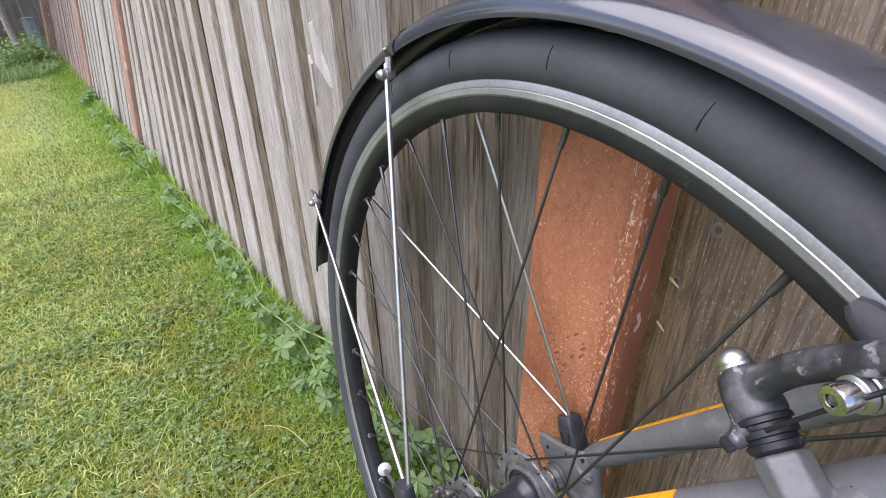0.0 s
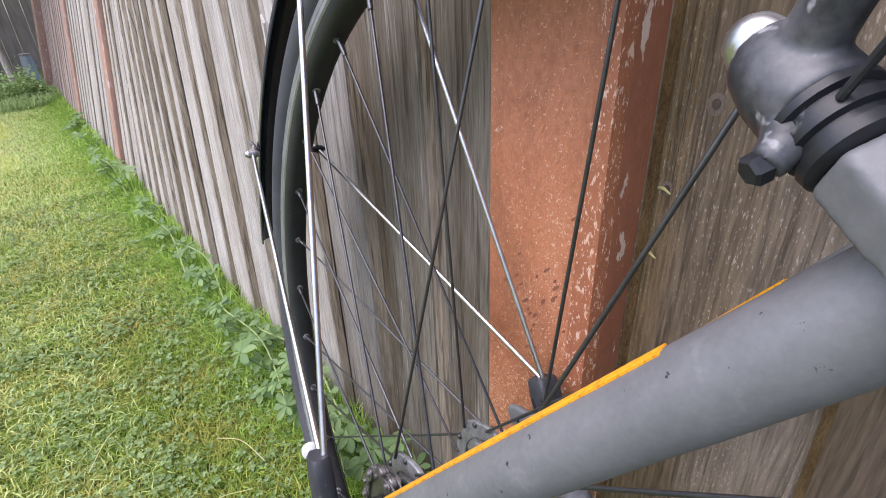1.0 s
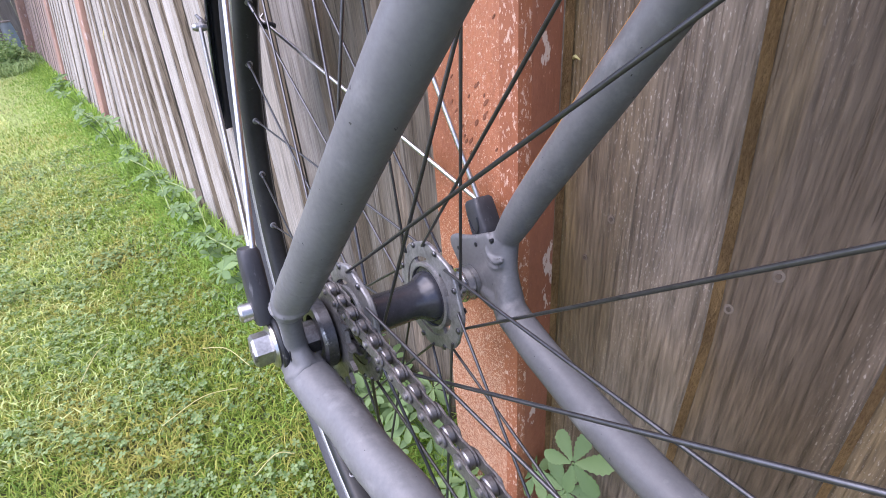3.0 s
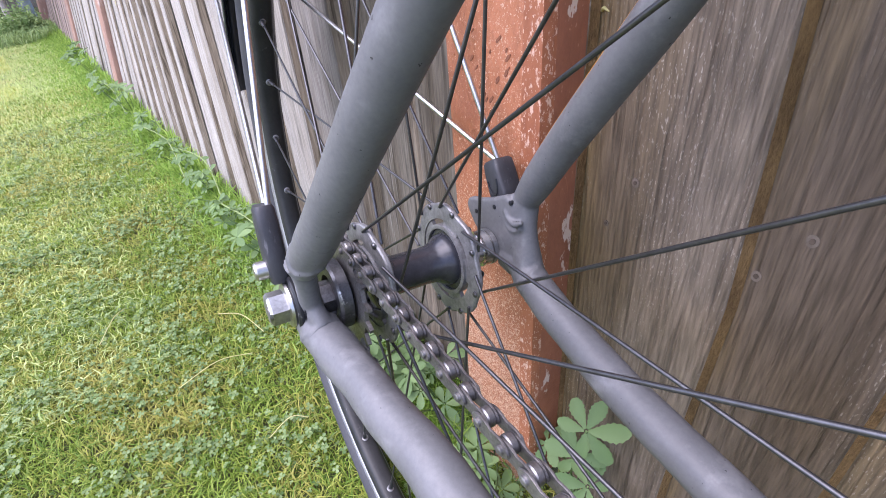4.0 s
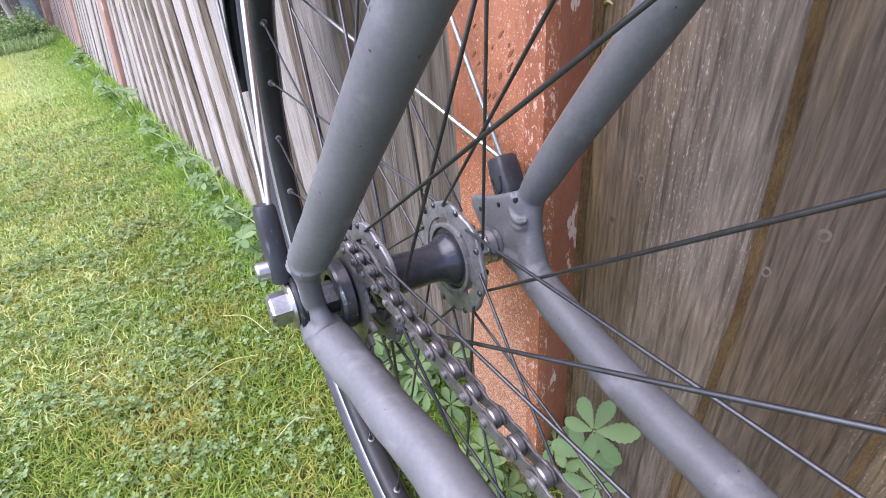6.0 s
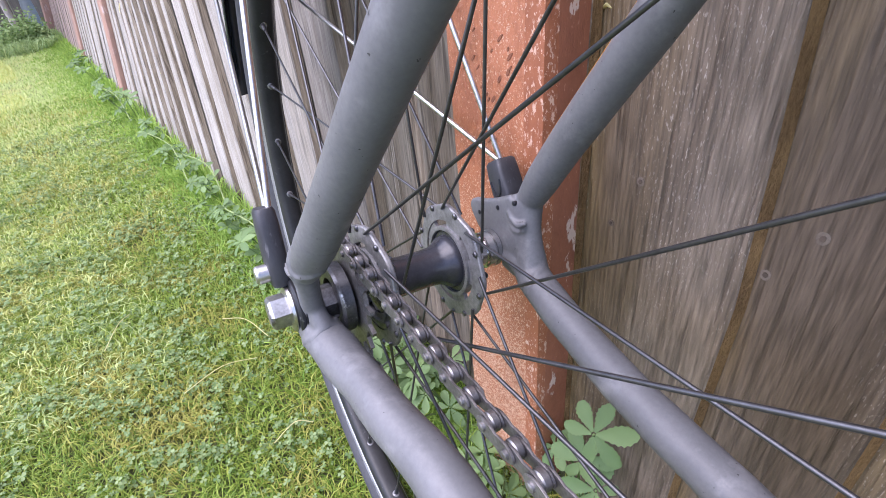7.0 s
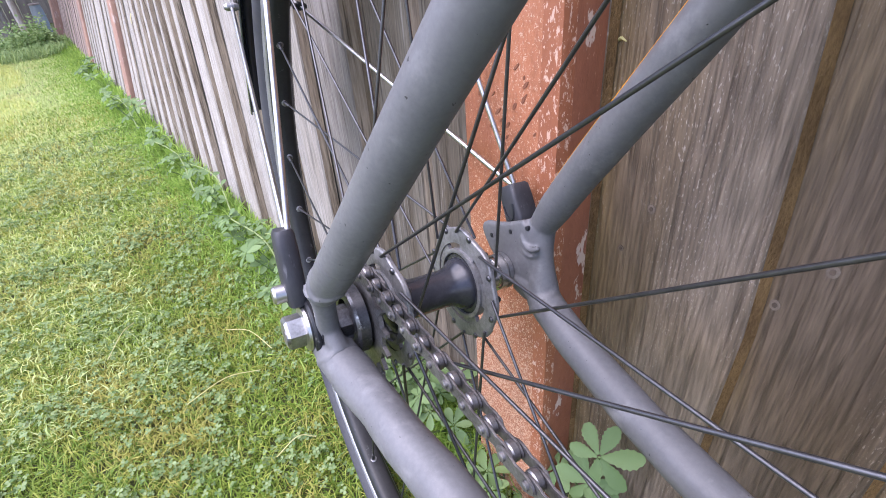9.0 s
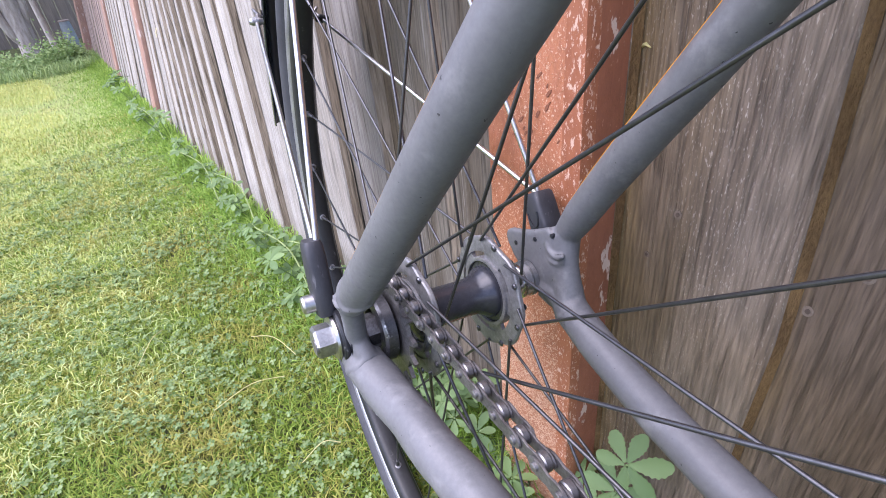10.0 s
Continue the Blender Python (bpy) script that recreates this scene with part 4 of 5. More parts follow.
def bead(bm, pts, rr, k, up, reach, spread=85):
    """Adds a weld bead bowed over one side of a tube near its end."""
    d = (pts[k + 1] - pts[k - 1]).normalized()
    up = Vector(up)
    up = (up - d * up.dot(d)).normalized()
    side = d.cross(up)
    line = [pts[k] + d * (reach * math.cos(radians(a)) ** 2) + (rr[k] + 0.0001) * (math.cos(radians(a)) * up + math.sin(radians(a)) * side) for a in range(-spread, spread + 1, 10)]
    tube(bm, line, [0.0013 + 0.0004 * noise.noise((7 * i, k, 0)) for i in range(len(line))], 8)


def tape(parent, pts, rr, k0, k1, width, lean=0.0):
    """Reflective strip on the rear side of a stay, a little proud of it."""
    bm = bmesh.new()
    rows = []
    for k in range(k0, k1 + 1):
        d = (pts[k + 1] - pts[k - 1]).normalized()
        up = Vector((lean, 0.8, 0.6))
        out = (up - d * up.dot(d)).normalized()
        side = d.cross(out)
        row = []
        for lift in (0.0006, -0.0006):
            for j in range(5):
                a = radians(-width + 2 * width * j / 4) * (1 if lift > 0 else -1)
                row.append(bm.verts.new(pts[k] + (rr[k] + lift) * (math.cos(a) * out + math.sin(a) * side)))
        rows.append(row)
    n = len(rows[0])
    for a, b in zip(rows, rows[1:]):
        for j in range(n):
            bm.faces.new((a[j], a[(j + 1) % n], b[(j + 1) % n], b[j]))
    bm.faces.new(rows[0]), bm.faces.new(rows[-1][::-1])
    bmesh.ops.recalc_face_normals(bm, faces=bm.faces)
    part("reflective_strip", bm, ORANGE, parent, "orange reflective sticker")


PIPES = {}


def frame_tubes():
    ss, p, r = stay("seat_stay", SS_R, (0.0100, 0.0101), "matt grey tube with orange reflective strip")
    PIPES["SS_R"] = p, r
    tape(ss, p, r, 5, 24, 14, -0.27)
    ss, p, r = stay("seat_stay", SS_L, (0.0096, 0.0105), "matt grey tube with orange reflective strip")
    PIPES["SS_L"] = p, r
    tape(ss, p, r, 5, 22, 25, 0.19)
    cs, p, r = stay("chain_stay", CS_R, (0.0112, 0.0122), dents=0.0011)
    PIPES["CS_R"] = p, r
    cs, p, r = stay("chain_stay", CS_L, (0.0104, 0.0112), dents=0.0005)
    PIPES["CS_L"] = p, r
    part("seat_tube", tube(bmesh.new(), [(0, -0.415, -0.06), (0.004, -0.475, 0.22), (0.008, -0.50, 0.45)], 0.016, 24), FRAME_PAINT, BIKE)
    part("bottom_bracket", turned(bmesh.new(), [(-0.036, 0.0195), (-0.034, 0.021), (0.034, 0.021), (0.036, 0.0195)], 28, Vector((0, -0.412, -0.055))), FRAME_PAINT, BIKE)
    for ctrl in (SS_R, SS_L):
        part("seat_stay_bridge", tube(bmesh.new(), [ctrl[-1], (0.006, -0.48, 0.44)], 0.011, 20), FRAME_PAINT, BIKE)
    # drive-side rear end: stays, web and weld beads melted into one body
    bm = plate(bmesh.new(), [(0.020, 0.010), (0.013, 0.017), (-0.004, 0.020), (-0.013, 0.012), (-0.014, -0.006), (-0.008, -0.012), (0.006, -0.016), (0.016, -0.012), (0.022, 0.0)], -0.0685, -0.0632, 0.0010)
    neck = curve_points([(-0.0690, -0.0165, 0.0360), (-0.0668, -0.0120, 0.0180), (-0.0655, -0.0085, 0.0020), (-0.0650, -0.0075, -0.0110)], 6)
    tube(bm, neck, [0.0090, 0.0080, 0.0070, 0.0065, 0.0062, 0.0061, 0.0061, 0.0061, 0.0061, 0.0062, 0.0063, 0.0064, 0.0066, 0.0070, 0.0076, 0.0082, 0.0090, 0.0096, 0.0102], 20)
    tube(bm, [(-0.0660, -0.008, 0.006), (-0.0630, -0.018, -0.006)], 0.0058, 16)
    p, r = PIPES["SS_R"]
    tube(bm, p[1:8], [q * 1.02 for q in r[1:8]], 24)
    bead(bm, p, r, 3, (-1, -0.8, 0.3), -0.008, 95)
    p, r = PIPES["CS_R"]
    tube(bm, p[1:9], [q * 1.02 for q in r[1:9]], 24)
    bead(bm, p, r, 4, (-0.2, -0.5, 1), 0.006, 85)
    bead(bm, p, r, 2, (-1, -0.5, 0.4), 0.003, 60)
    cast(part("dropout", bm, FRAME_PAINT, BIKE, "matt grey plate welded between the stays"))
    # far-side rear end with its threaded holes
    bm = plate(bmesh.new(), [(0.0262, 0.0165), (0.0282, 0.0205), (0.0272, 0.0248), (0.0225, 0.0275), (0.0130, 0.0300), (0.001, 0.0345), (-0.014, 0.042), (-0.022, 0.037), (-0.026, 0.024), (-0.031, 0.006), (-0.032, -0.010), (-0.022, -0.012),
                             (-0.010, -0.010), (-0.007, 0.004), (0.002, 0.008), (0.008, 0.002), (0.018, 0.008)], 0.0602, 0.0655, 0.0012)
    tube(bm, curve_points([(0.0655, -0.046, -0.009), (0.0650, -0.028, -0.003), (0.0635, -0.010, -0.001)], 5), [0.0080, 0.0090, 0.0096, 0.0092, 0.0088, 0.0082, 0.0076, 0.0069, 0.0062, 0.0055, 0.0046], 18)
    line = curve_points([(0.0705, -0.020, 0.038), (0.0680, -0.0275, 0.020), (0.0670, -0.033, -0.004)], 5)
    waist = [0.0096, 0.0092, 0.0084, 0.0076, 0.0070, 0.0068, 0.0071, 0.0078, 0.0088, 0.0097, 0.0104]
    tube(bm, line, waist, 18)
    p, r = PIPES["SS_L"]
    tube(bm, p[:7], [q * 1.02 for q in r[:7]], 24)
    bead(bm, p, r, 1, (-1, -0.6, 0.0), -0.004, 80)
    p, r = PIPES["CS_L"]
    tube(bm, p[:10], [q * 1.02 for q in r[:10]], 24)
    bead(bm, p, r, 6, (-1, -0.4, 0.5), 0.005, 80)
    bead(bm, p, r, 2, (-1, -0.2, 0.8), 0.004, 70)
    # folded weld under the stay's end
    fold = curve_points([(0.0604, -0.0150, 0.0310), (0.0594, -0.0200, 0.0275), (0.0592, -0.0265, 0.0270), (0.0600, -0.0320, 0.0305)], 4)
    tube(bm, fold, 0.0017, 10)
    tube(bm, [v + Vector((0.0012, 0.002, -0.0055)) for v in fold[2:]], 0.0014, 10)
    end = cast(part("dropout", bm, FRAME_PAINT, BIKE, "matt grey plate with drilled holes"))
    # solid black discs stand in for the shade inside the holes
    for y, z in ((-0.0195, 0.0385), (-0.004, 0.0300), (0.0155, 0.0195)):
        part("drilled_hole", turned(bmesh.new(), [(0.0596, 0.0012), (0.0598, 0.0016), (0.0618, 0.0016)], 12, Vector((0, y, z))), BLACK, end, "black disc for the shade in a drilled hole")


def axle_fittings():
    part("axle_nut", hexagon(bmesh.new(), (-0.0765, 0.004, 0.0), (-1, 0, 0), 0.0100, 0.0096), ZINC, BIKE, "dull steel hexagonal axle nut")
    part("washer", turned(bmesh.new(), [(-0.0736, 0.0128), (-0.0745, 0.0132), (-0.0760, 0.0128), (-0.0767, 0.0112)], 32, Vector((0, 0.004, 0))), STEEL, BIKE, "steel washer")
    part("spacer", turned(bmesh.new(), [(-0.0680, 0.0165), (-0.0690, 0.0172), (-0.0725, 0.0172), (-0.0737, 0.0160)], 32, Vector((0, 0.004, 0))), BLACK, BIKE, "thick black spacer washer")
    part("axle_tab", plate(bmesh.new(), [(0.0185 * math.cos(a) + 0.004 + (0.010 if 20 < math.degrees(a) < 80 else 0), 0.0185 * math.sin(a) + (0.006 if 20 < math.degrees(a) < 80 else 0))
                                         for a in [2 * math.pi * k / 24 for k in range(24)]], -0.0705, -0.0688, 0.0004), BLACK, BIKE, "black tab washer")
    part("axle_nut", hexagon(bmesh.new(), (0.069, 0.0, 0.0), (1, 0, 0), 0.0125, 0.0098), STEEL, BIKE)
    # plastic holders of the mudguard stays
    for s, (y, z), x in ((-1, (0.013, 0.020), -0.0755), (1, (-0.002, 0.034), 0.0715)):
        d = Vector((0, 0.25, 0.97)) if s < 0 else Vector((0, 0.50, 0.86))
        a = Vector((x, y, z)) - d * 0.008
        b = a + d * (0.043 if s < 0 else 0.033)
        side = Vector((0, d.z, -d.y))
        bm, vs = bmesh.new(), []
        for f, w, t in ((-0.02, 0.0035, 0.0030), (0.0, 0.0062, 0.0048), (0.12, 0.0076, 0.0058), (0.4, 0.0072, 0.0060), (0.75, 0.0068, 0.0060), (0.95, 0.0064, 0.0056), (1.0, 0.0054, 0.0046)):
            p = a.lerp(b, f)
            w, t, square = (w * 1.15, t, 0.6) if s < 0 else (w * 1.20, t * 1.35, 0.35)
            vs.append([bm.verts.new(p + side * w * math.copysign(abs(math.cos(q)) ** square, math.cos(q)) + Vector((t * math.copysign(abs(math.sin(q)) ** square, math.sin(q)), 0, 0))) for q in [2 * math.pi * k / 20 for k in range(20)]])
        for r0, r1 in zip(vs, vs[1:]):
            for k in range(20):
                bm.faces.new((r0[k], r0[(k + 1) % 20], r1[(k + 1) % 20], r1[k]))
        bm.faces.new(vs[0][::-1]), bm.faces.new(vs[-1])
        bmesh.ops.recalc_face_normals(bm, faces=bm.faces)
        holder = part("stay_holder", bm, HOLDER, BIKE, "black plastic stay holder")
        part("screw", turned(bmesh.new(), [(0, 0.0052), (s * 0.006, 0.0052), (s * 0.0072, 0.0042)], 14, Vector((x + s * 0.005, y, z))), STEEL, holder, "bright screw")
        if s > 0:
            arch = [a.lerp(b, 0.62 - 0.30 * math.sin(radians(q))) + side * 0.0048 * math.cos(radians(q)) - Vector((0.0083, 0, 0)) for q in range(0, 181, 20)]
            part("moulded_arch", tube(bmesh.new(), arch, 0.0007, 6), BLACK, holder)
        else:
            e = Vector((-0.066, 0.071, 0.008))
            part("screw", tube(bmesh.new(), [a + d * 0.03 + Vector((0, 0.004, 0)), e], 0.0017, 8), DULL, holder)
            part("screw_cap", turned(bmesh.new(), [(0, 0.0035), (0.0012, 0.0056), (0.0035, 0.0056), (0.0048, 0.004)], 16, e, (0.2, 0.9, -0.2)), WHITE, holder, "white plastic cap")


def mudguard():
    prof_out = [(0.0245 * math.sin(radians(a)), 0.3525 + 0.0145 * math.cos(radians(a))) for a in range(-100, 121, 10)]
    prof_in = [(x * 0.955, 0.3523 + (r - 0.3525) * 0.91) for x, r in prof_out][::-1]
    guard = part("mudguard", ring(bmesh.new(), prof_out + prof_in, 110, 7.6, 160), PLASTIC, BIKE, "glossy black plastic rear mudguard")
    for ang, r, ends in ((26.3, 0.0, None), (66.4, 0.0, None)):
        a = radians(ang)
        bm = bmesh.new()
        rows = []
        for k in range(21):
            b = radians(-104 + 208 * k / 20)
            for w in (-0.004, 0.004):
                rr = 0.3525 + 0.0156 * math.cos(b)
                c = a + w / 0.35
                rows.append(bm.verts.new((0.0256 * math.sin(b), rr * math.cos(c), rr * math.sin(c))))
        for k in range(20):
            bm.faces.new((rows[2 * k], rows[2 * k + 1], rows[2 * k + 3], rows[2 * k + 2]))
        bmesh.ops.solidify(bm, geom=bm.faces[:], thickness=0.0009)
        part("strap", bm, DULL, guard, "grey metal strap over the mudguard")
    for side, foot in ((-1, Vector((-0.0735, 0.021, 0.050))), (1, Vector((0.0705, 0.011, 0.056)))):
        for ang, reach in ((26.3, 0.3455), (66.4, 0.3365)):
            a = radians(ang)
            end = Vector((side * 0.0315, reach * math.cos(a), reach * math.sin(a)))
            d = (end - foot).normalized()
            f = foot + Vector((0, 0.003 if ang < 50 else -0.003, 0))
            rod = part("mudguard_stay", tube(bmesh.new(), [f - d * 0.012, end + d * 0.007], 0.0017, 10), STEEL, BIKE, "bright steel mudguard stay rod")
            out = Vector((side, 0, 0))
            part("clamp", turned(bmesh.new(), [(-0.006, 0.0026), (-0.002, 0.0036), (-0.0018, 0.0043), (0.0010, 0.0043), (0.0012, 0.0036), (0.0045, 0.0036), (0.0052, 0.0030), (0.0070, 0.0022)], 14, end, out), ZINC if side < 0 else BLACK, rod, "small steel clamp nut" if side < 0 else "small black clamp")
            u = Vector((0, math.cos(a), math.sin(a)))
            bm = bmesh.new()
            tube(bm, [end + u * 0.002 - out * 0.002, end + u * 0.012 - out * 0.004, end + u * 0.016 + Vector((0, -math.sin(a), math.cos(a))) * 0.004], [0.0030, 0.0026, 0.0012], 8)
            part("clip", bm, DULL, rod, "bent metal clip")
    return guard


def rim_brake():
    foot, tip = Vector((-0.0507, -0.1690, 0.2296)), Vector((-0.038, -0.1265, 0.2574))
    d = (tip - foot).normalized()
    bm = turned(bmesh.new(), [(-0.006, 0.0084), (0.010, 0.0077), (0.0105, 0.0081), (0.0215, 0.0081), (0.0225, 0.0068)], 6, foot, d)
    tube(bm, [foot + d * 0.006, foot - d * 0.004, Vector((-0.0370, -0.172, 0.238))], [0.0072, 0.0088, 0.0095], 20)
    cast(part("brake_boss", bm, FRAME_PAINT, BIKE, "grey brake mounting post"), 0.0008, 4)
    # pivot dome and lever in one casting
    root = foot + d * 0.040
    reach = Vector((-0.057, -0.170, 0.297)) - root
    bm = turned(bmesh.new(), [(0.0325, 0.0078), (0.0335, 0.0084), (0.040, 0.0083), (0.0455, 0.0072), (0.0480, 0.0058), (0.0484, 0.0044)], 32, foot, d)
    pts = curve_points([root + d * 0.001, root + reach * 0.45 + Vector((-0.001, 0.004, 0.001)), root + reach, root + reach * 1.7 + Vector((0.004, -0.01, 0.008))], 6)
    tube(bm, pts, [0.0062, 0.0059, 0.0056, 0.0053, 0.0051] + [0.0049 - 0.00008 * k for k in range(len(pts) - 5)], 16, flat=0.8)
    ear = foot + d * 0.0300
    sc = ear + Vector((-0.0082, 0.0040, -0.0062))
    tube(bm, [ear + d * 0.005 + Vector((-0.003, 0.001, -0.001)), ear + Vector((-0.0065, 0.003, -0.004)), sc], [0.0036, 0.0034, 0.0030], 14)
    body = cast(part("brake_arm", bm, BRAKE_BLACK, BIKE, "scuffed black rim brake arm"), 0.0007, 3)
    part("spring_housing", turned(bmesh.new(), [(0.0225, 0.0064), (0.0235, 0.0078), (0.0252, 0.0080), (0.0256, 0.0071), (0.0268, 0.0071), (0.0272, 0.0082), (0.0290, 0.0083), (0.0294, 0.0073),
                                                (0.0306, 0.0073), (0.0310, 0.0084), (0.0324, 0.0084), (0.0330, 0.0076)], 32, foot, d), BLACK, body, "ridged black spring housing")
    part("cap_nut", turned(bmesh.new(), [(0.0478, 0.0055), (0.0488, 0.0056), (0.0490, 0.0050), (0.0500, 0.0053), (0.0520, 0.0048), (0.0538, 0.0034), (0.0546, 0.0014)], 24, foot, d), STEEL, body, "domed chrome cap nut")
    part("adjuster_screw", hexagon(bmesh.new(), sc, (-0.8, 0.35, -0.45), 0.0028, 0.0026, 0.0006), BLACK, body, "small black adjuster screw")
    part("spring", tube(bmesh.new(), curve_points([foot + d * 0.032 + Vector((-0.0075, -0.004, 0.003)), root + reach * 0.5 + Vector((-0.006, -0.003, -0.007)), root + reach * 1.1 + Vector((-0.006, 0, -0.004))], 5), 0.0007, 8), BLACK, body, "thin black return spring")
    stud, out = Vector((-0.052, -0.1625, 0.2785)), Vector((-0.90, 0.30, -0.15)).normalized()
    bolt = part("pad_bolt", turned(bmesh.new(), [(-0.030, 0.0024), (0.0055, 0.0024), (0.0058, 0.0037), (0.0106, 0.0038), (0.0114, 0.0035), (0.0117, 0.0028), (0.0117, 0.0017), (0.0108, 0.0015)], 28, stud, out), CHROME, body, "bright socket-headed pad bolt")
    part("washer", turned(bmesh.new(), [(0.0008, 0.0050), (0.0012, 0.0055), (0.0028, 0.0055), (0.0032, 0.0050)], 28, stud, out), ZINC, bolt, "thick steel washer")
    part("washer", turned(bmesh.new(), [(0.0034, 0.0042), (0.0037, 0.0048), (0.0052, 0.0047), (0.0057, 0.0040)], 28, stud, out), STEEL, bolt, "domed steel washer")
    # a solid dark hexagon stands in for the shade of the recess
    part("socket", turned(bmesh.new(), [(0.0109, 0.0014), (0.0112, 0.0014)], 6, stud, out), DARK_STEEL, bolt, "dark hexagon for the shade in the bolt socket")
    # brake pad with rounded ends
    bm, rows = bmesh.new(), []
    for k in range(17):
        u = 2 * k / 16 - 1
        s = max(0.12, (1 - abs(u) ** 5)) ** 0.5
        a = radians(121.4 + 4.3 * u)
        rows.append([bm.verts.new((x, (0.315 + s * (r - 0.315)) * math.cos(a), (0.315 + s * (r - 0.315)) * math.sin(a)))
                     for x, r in ((-0.0123, 0.3205), (-0.0165, 0.3210), (-0.0195 * (0.75 + 0.25 * s), 0.3185), (-0.0205 * (0.75 + 0.25 * s), 0.3150), (-0.0195 * (0.75 + 0.25 * s), 0.3115), (-0.0165, 0.3090), (-0.0123, 0.3095))])
    for a, b in zip(rows, rows[1:]):
        for k in range(7):
            bm.faces.new((a[k], a[(k + 1) % 7], b[(k + 1) % 7], b[k]))
    bm.faces.new(rows[0]), bm.faces.new(rows[-1][::-1])
    bmesh.ops.recalc_face_normals(bm, faces=bm.faces)
    part("brake_pad", bm, RUBBER, body, "grey-black rubber brake pad against the rim")


WHEEL = wheel()
chain(WHEEL)
frame_tubes(), axle_fittings(), mudguard(), rim_brake()
# ---- weeds by the fence, trees and shrubs beyond ----
def lobed_leaf(bm, base, tip, normal, width, teeth=5):
    """A toothed leaflet with a folded midrib."""
    base, tip, normal = Vector(base), Vector(tip), Vector(normal).normalized()
    d = tip - base
    side = d.cross(normal).normalized()
    mids, lefts, rights = [], [], []
    for k in range(teeth * 2 + 1):
        t = k / (teeth * 2)
        w = width * math.sin(math.pi * min(1, t ** 1.5 * 0.90 + 0.04)) ** 0.75 * (1.0 if k % 2 else 0.85)
        p = base + d * t - normal * (0.12 * d.length * t * t)
        mids.append(bm.verts.new(p))
        lefts.append(bm.verts.new(p + side * w + normal * w * 0.34))
        rights.append(bm.verts.new(p - side * w + normal * w * 0.34))
    for k in range(teeth * 2):
        bm.faces.new((mids[k], mids[k + 1], lefts[k + 1], lefts[k]))
        bm.faces.new((mids[k], rights[k], rights[k + 1], mids[k + 1]))


def five_leaf_weed(foot, heads, r, label):
    """A weed with hand-shaped leaves of five leaflets on thin stalks."""
    top = tagged(new("weed"), label, "plant", "weeds along the fence")
    for head, size, tilt in heads:
        head = Vector(head)
        mid = Vector(foot).lerp(head, 0.6) + Vector((r.uniform(-0.01, 0.01), r.uniform(-0.01, 0.01), 0.01))
        part("stalk", tube(bmesh.new(), curve_points([foot, mid, head], 5), 0.0011, 6), WEED, top)
        nrm = Vector(tilt).normalized()
        u = nrm.orthogonal().normalized()
        w = nrm.cross(u)
        off = r.uniform(0, 6.28)
        bm = bmesh.new()
        for j in range(6):
            a = off + 2 * math.pi * j / 6.6
            d = math.cos(a) * u + math.sin(a) * w
            s = size * (1.0 if j in (1, 2, 3, 4) else 0.75) * r.uniform(0.85, 1.1)
            lobed_leaf(bm, head + d * 0.002, head + d * s, nrm + Vector((r.uniform(-0.3, 0.3), r.uniform(-0.3, 0.3), 0)), s * 0.25, 7)
        part("leaf", bm, WEED, top)
    return top


R = random.Random(11)
five_leaf_weed((0.118, -0.065, 0.0), [((0.104, -0.074, 0.150), 0.034, (-0.75, -0.15, 0.65)), ((0.108, -0.066, 0.100), 0.030, (-0.8, -0.2, 0.6)), ((0.100, -0.085, 0.085), 0.028, (-0.6, -0.3, 0.7)),
                                      ((0.112, -0.030, 0.080), 0.026, (-0.7, 0.1, 0.7))], R, "green weed with five-fingered toothed leaves beside the red post")
for y, z, n, s in ((0.12, 0.12, 10, 0.023), (0.20, 0.13, 11, 0.026), (0.29, 0.12, 11, 0.025), (0.37, 0.10, 9, 0.023), (0.46, 0.11, 10, 0.025), (0.56, 0.09, 7, 0.028), (0.68, 0.08, 7, 0.026),
                   (0.80, 0.08, 6, 0.024), (0.95, 0.09, 6, 0.026), (1.12, 0.08, 6, 0.026), (1.3, 0.09, 6, 0.028), (1.55, 0.1, 6, 0.03), (1.85, 0.12, 6, 0.032), (2.2, 0.11, 6, 0.034),
                   (2.7, 0.12, 6, 0.036), (3.3, 0.12, 6, 0.04), (0.03, 0.09, 6, 0.030)):
    heads = []
    for k in range(n):
        heads.append(((R.uniform(0.03, 0.112) + drift(y), y + R.uniform(-0.07, 0.07), z * R.uniform(0.35, 1.1)), s * R.uniform(0.65, 1.15), (R.uniform(-0.7, 0.1), R.uniform(-0.5, 0.3), 1.0)))
    five_leaf_weed((0.10 + drift(y), y, 0.0), heads, R, "leafy green weed growing at the foot of the fence")


def creeper(a, b):
    """A trailing stem with small leaves along the foot of the fence."""
    top = tagged(new("creeper"), "trailing green creeper stem lying along the grass edge", "plant", "creepers along the fence")
    a, b = Vector(a), Vector(b)
    pts = curve_points([a, a.lerp(b, 0.35) + Vector((-0.02, 0, 0.055)), a.lerp(b, 0.7) + Vector((0.008, 0, 0.05)), b], 6)
    part("stem", tube(bmesh.new(), pts, 0.0015, 6), PALE_STEM, top)
    for p in pts[::2]:
        for s in (-1, 1):
            bm = bmesh.new()
            d = Vector((R.uniform(-1, 1), R.uniform(-1, 1), R.uniform(0.0, 0.6))).normalized()
            lobed_leaf(bm, p, p + d * R.uniform(0.012, 0.024), (R.uniform(-0.4, 0.2), -0.3, 1), 0.006, 3)
            part("leaf", bm, WEED, top)


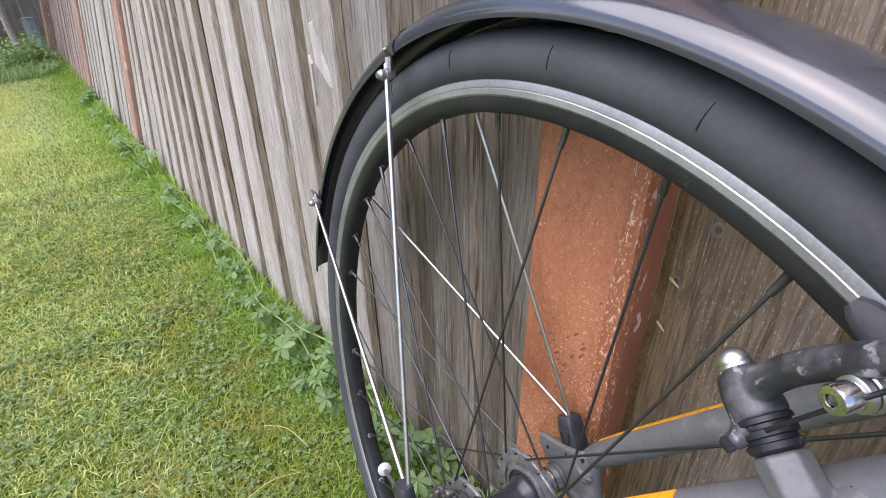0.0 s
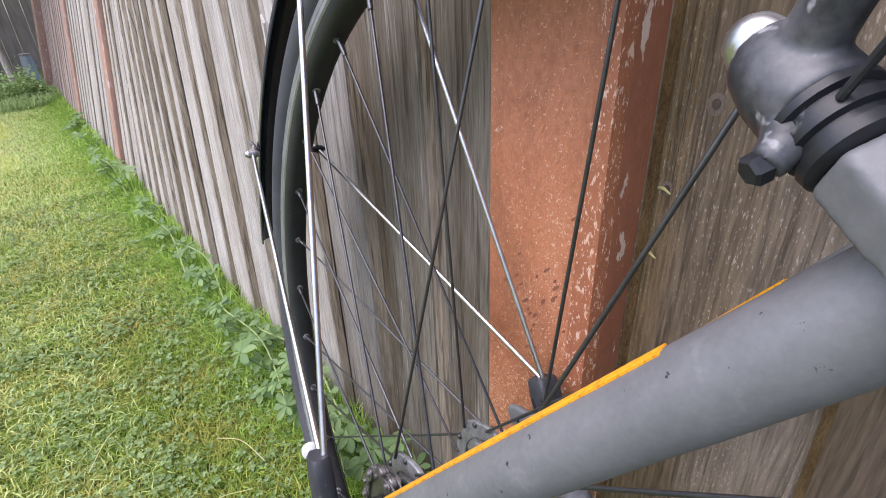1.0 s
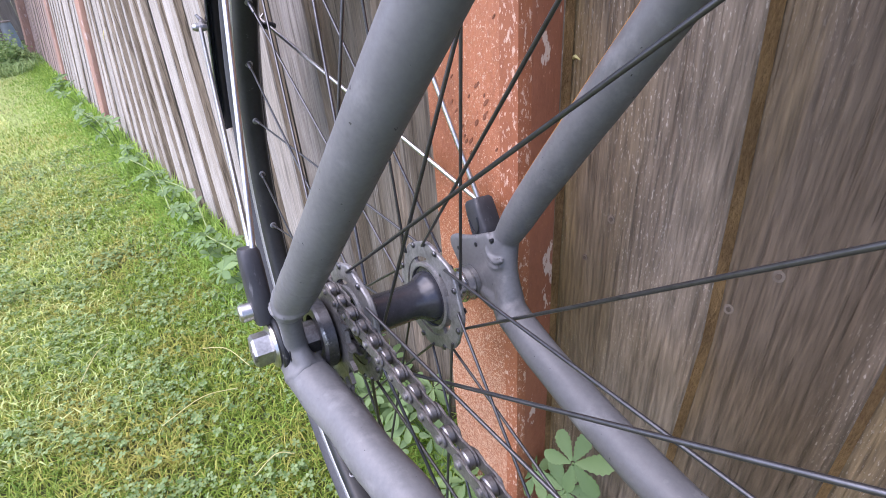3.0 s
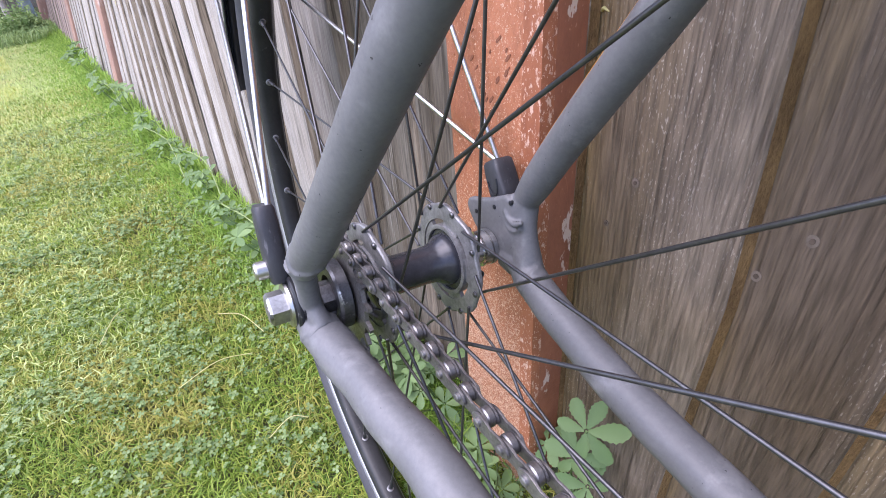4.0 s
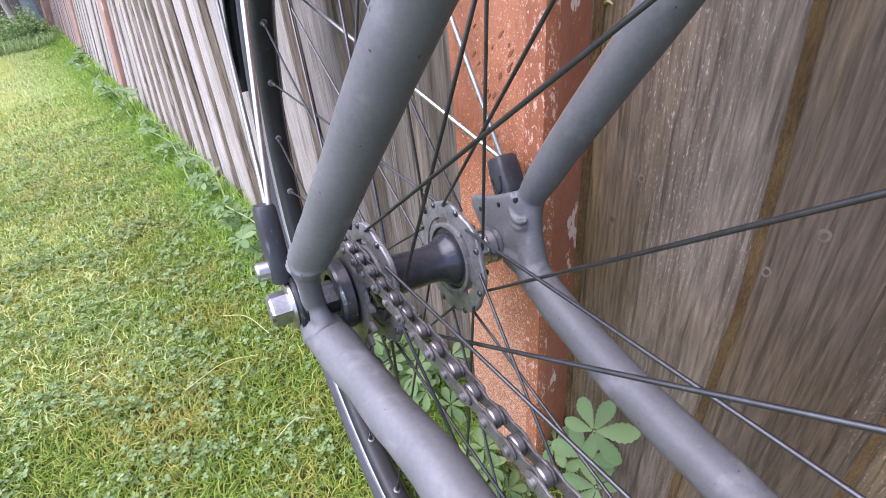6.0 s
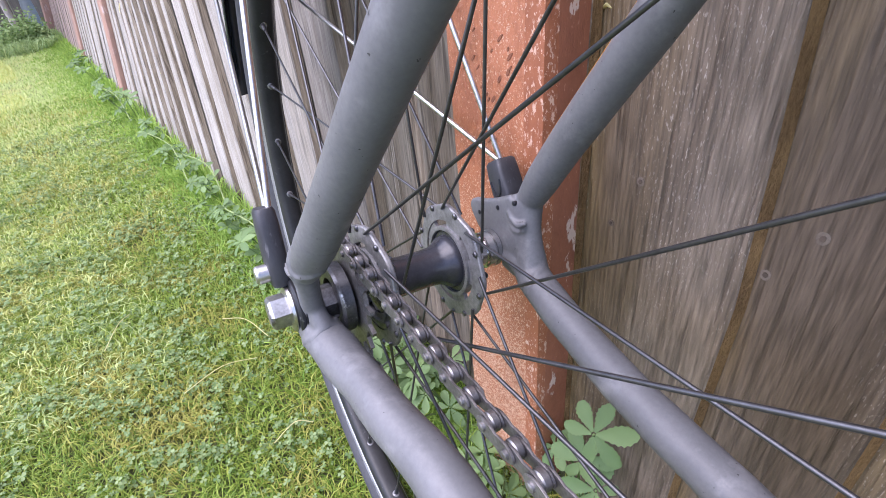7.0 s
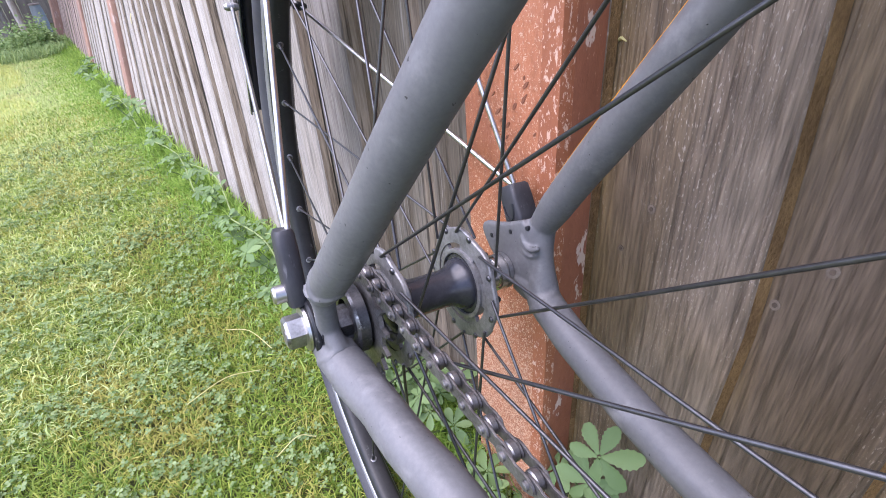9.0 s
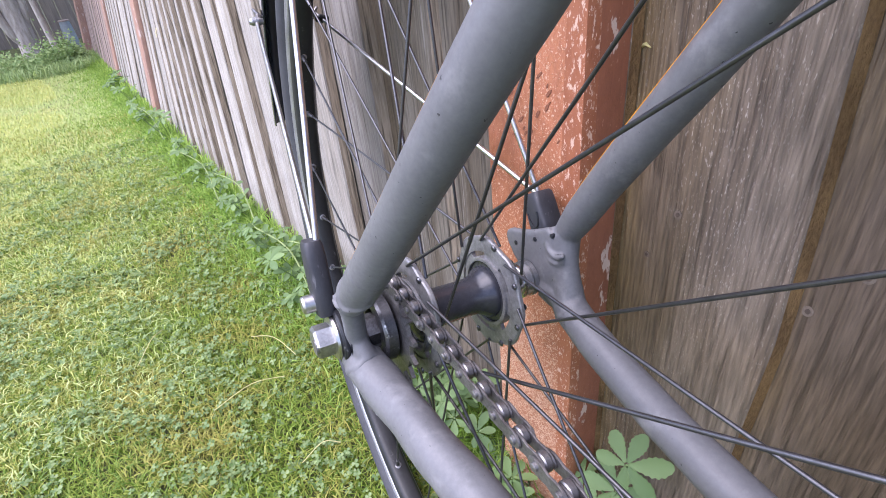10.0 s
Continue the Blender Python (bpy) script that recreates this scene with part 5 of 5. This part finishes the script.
creeper((0.10, 0.9, 0.02), (0.05, 0.45, 0.05))
creeper((0.11, 0.72, 0.03), (0.085, 0.34, 0.09))
creeper((0.11, 0.50, 0.02), (0.03, 0.24, 0.05))
creeper((0.12, 1.25, 0.03), (0.08, 0.80, 0.07))
creeper((0.11, 1.6, 0.02), (0.06, 1.0, 0.06))
creeper((0.11, 2.6, 0.02), (0.08, 1.7, 0.06))


def trunk(x, y, h, r, lean, label, forks=0):
    top = tagged(new("tree"), label, "tree", "trees at the end of the garden")
    base = Vector((x, y, -0.02))
    pts = curve_points([base, base + Vector((lean * 0.3, 0.02, h * 0.35)), base + Vector((lean * 0.8, -0.03, h * 0.7)), base + Vector((lean, 0.05, h))], 6)
    rr = [r * (1.35 - 0.7 * k / (len(pts) - 1)) * (1.3 if k == 0 else 1) * (1 + 0.15 * noise.noise((x * 9, k * 0.8, 2))) for k in range(len(pts))]
    bm = tube(bmesh.new(), pts, rr, 20)
    for v in bm.verts:
        v.co += Vector((1, 1, 0)) * (0.20 * r * noise.noise(v.co * 6) + 0.22 * r * noise.noise(v.co * Vector((22, 22, 7))))
    part("trunk", bm, BARK, top)
    # stems that fork off low down
    for k in range(forks):
        s = pts[1 + k]
        e = s + Vector(((-0.16, 0.13, -0.10)[k % 3], 0.05 * k, 0.75))
        part("stem", tube(bmesh.new(), curve_points([s, s.lerp(e, 0.35) + Vector(((e.x - s.x) * 0.3, -0.02, -0.04)), e], 5), [r * 0.72 * (1 - 0.04 * j) for j in range(11)], 12), BARK, top)
    for k in range(5):
        a = R.uniform(0, 6.28)
        s = pts[R.randint(len(pts) // 2, len(pts) - 2)]
        e = s + Vector((math.cos(a) * 0.7, math.sin(a) * 0.7, R.uniform(0.4, 0.9)))
        part("limb", tube(bmesh.new(), curve_points([s, s.lerp(e, 0.5) + Vector((0, 0, -0.06)), e], 4), [r * 0.45 * (1 - 0.055 * j) for j in range(9)], 8), BARK, top)
    n = 2600
    c = np.array([[x + lean, y, h + 0.5]]) + RNG.normal(0, 1, (n, 3)) * [0.75, 0.75, 0.42]
    v, f = leaves(c, RNG.normal(0, 1, (n, 3)) + [0, 0, 0.6], RNG.uniform(0, 6.28, n), RNG.uniform(0.05, 0.10, n), POINTED)
    crown = arrays("crown", v, [f], FAR_LEAF)
    crown.parent = top


def shrub(x, y, size, n, label, tall=0.5):
    b = np.stack([x + RNG.normal(0, size * 0.45, n), y + RNG.normal(0, size * 0.45, n), np.abs(RNG.normal(0.02, tall * 0.45, n))], 1)
    v, f = leaves(b, RNG.normal(0, 1, (n, 3)) + [0, -0.4, 0.8], RNG.uniform(0, 6.28, n), RNG.uniform(0.012, 0.030, n), POINTED)
    ob = arrays("shrub", v, [f], FAR_LEAF)
    return tagged(ob, label, "shrub", "undergrowth at the end of the garden", kind="stuff")


trunk(0.00, 5.35, 2.1, 0.019, -0.06, "pale-barked garden tree with forked limbs above rough grass")
trunk(-0.17, 5.75, 2.2, 0.060, 0.03, "gnarled pale tree forking low beside the end of the fence", 3)
trunk(-0.62, 6.2, 2.4, 0.085, -0.2, "pale-barked garden tree in the shade")
trunk(-1.5, 7.4, 2.6, 0.12, 0.2, "broad garden tree at the end of the lawn")
for x, y, s, n, t in ((0.08, 4.95, 0.10, 1500, 0.20), (-0.08, 4.95, 0.16, 1800, 0.17), (-0.40, 5.0, 0.25, 1800, 0.14), (-0.75, 5.3, 0.40, 1200, 0.18), (0.02, 5.5, 0.16, 700, 0.13), (-1.5, 6.4, 0.6, 1500, 0.35)):
    shrub(x, y, s, n, "rough green undergrowth at the edge of the lawn", t)
BUTT = tagged(new("water_butt"), "faded blue-grey plastic water butt in the shade of the trees", "barrel")
part("barrel", turned(bmesh.new(), [(0, 0.042), (0.02, 0.047), (0.14, 0.050), (0.24, 0.047), (0.29, 0.040)], 24, Vector((0.155, 5.75, 0)), (0, 0, 1)), BARREL, BUTT)
part("lid", turned(bmesh.new(), [(0.29, 0.046), (0.30, 0.046), (0.305, 0.036)], 24, Vector((0.155, 5.75, 0)), (0, 0, 1)), SHED, BUTT, "brown lid")


def back_wall():
    top = tagged(new("back_fence"), "dark brown board fence closing the garden behind the trees", "fence")
    x, k = -4.0, 0
    while x < 3.0:
        bm = box(bmesh.new(), (x, 7.9 + 0.006 * (k % 2), 0), (x + 0.148, 7.92 + 0.006 * (k % 2), 2.4), 0.003)
        part("board", bm, SHED, top)
        x, k = x + 0.152, k + 1


back_wall()
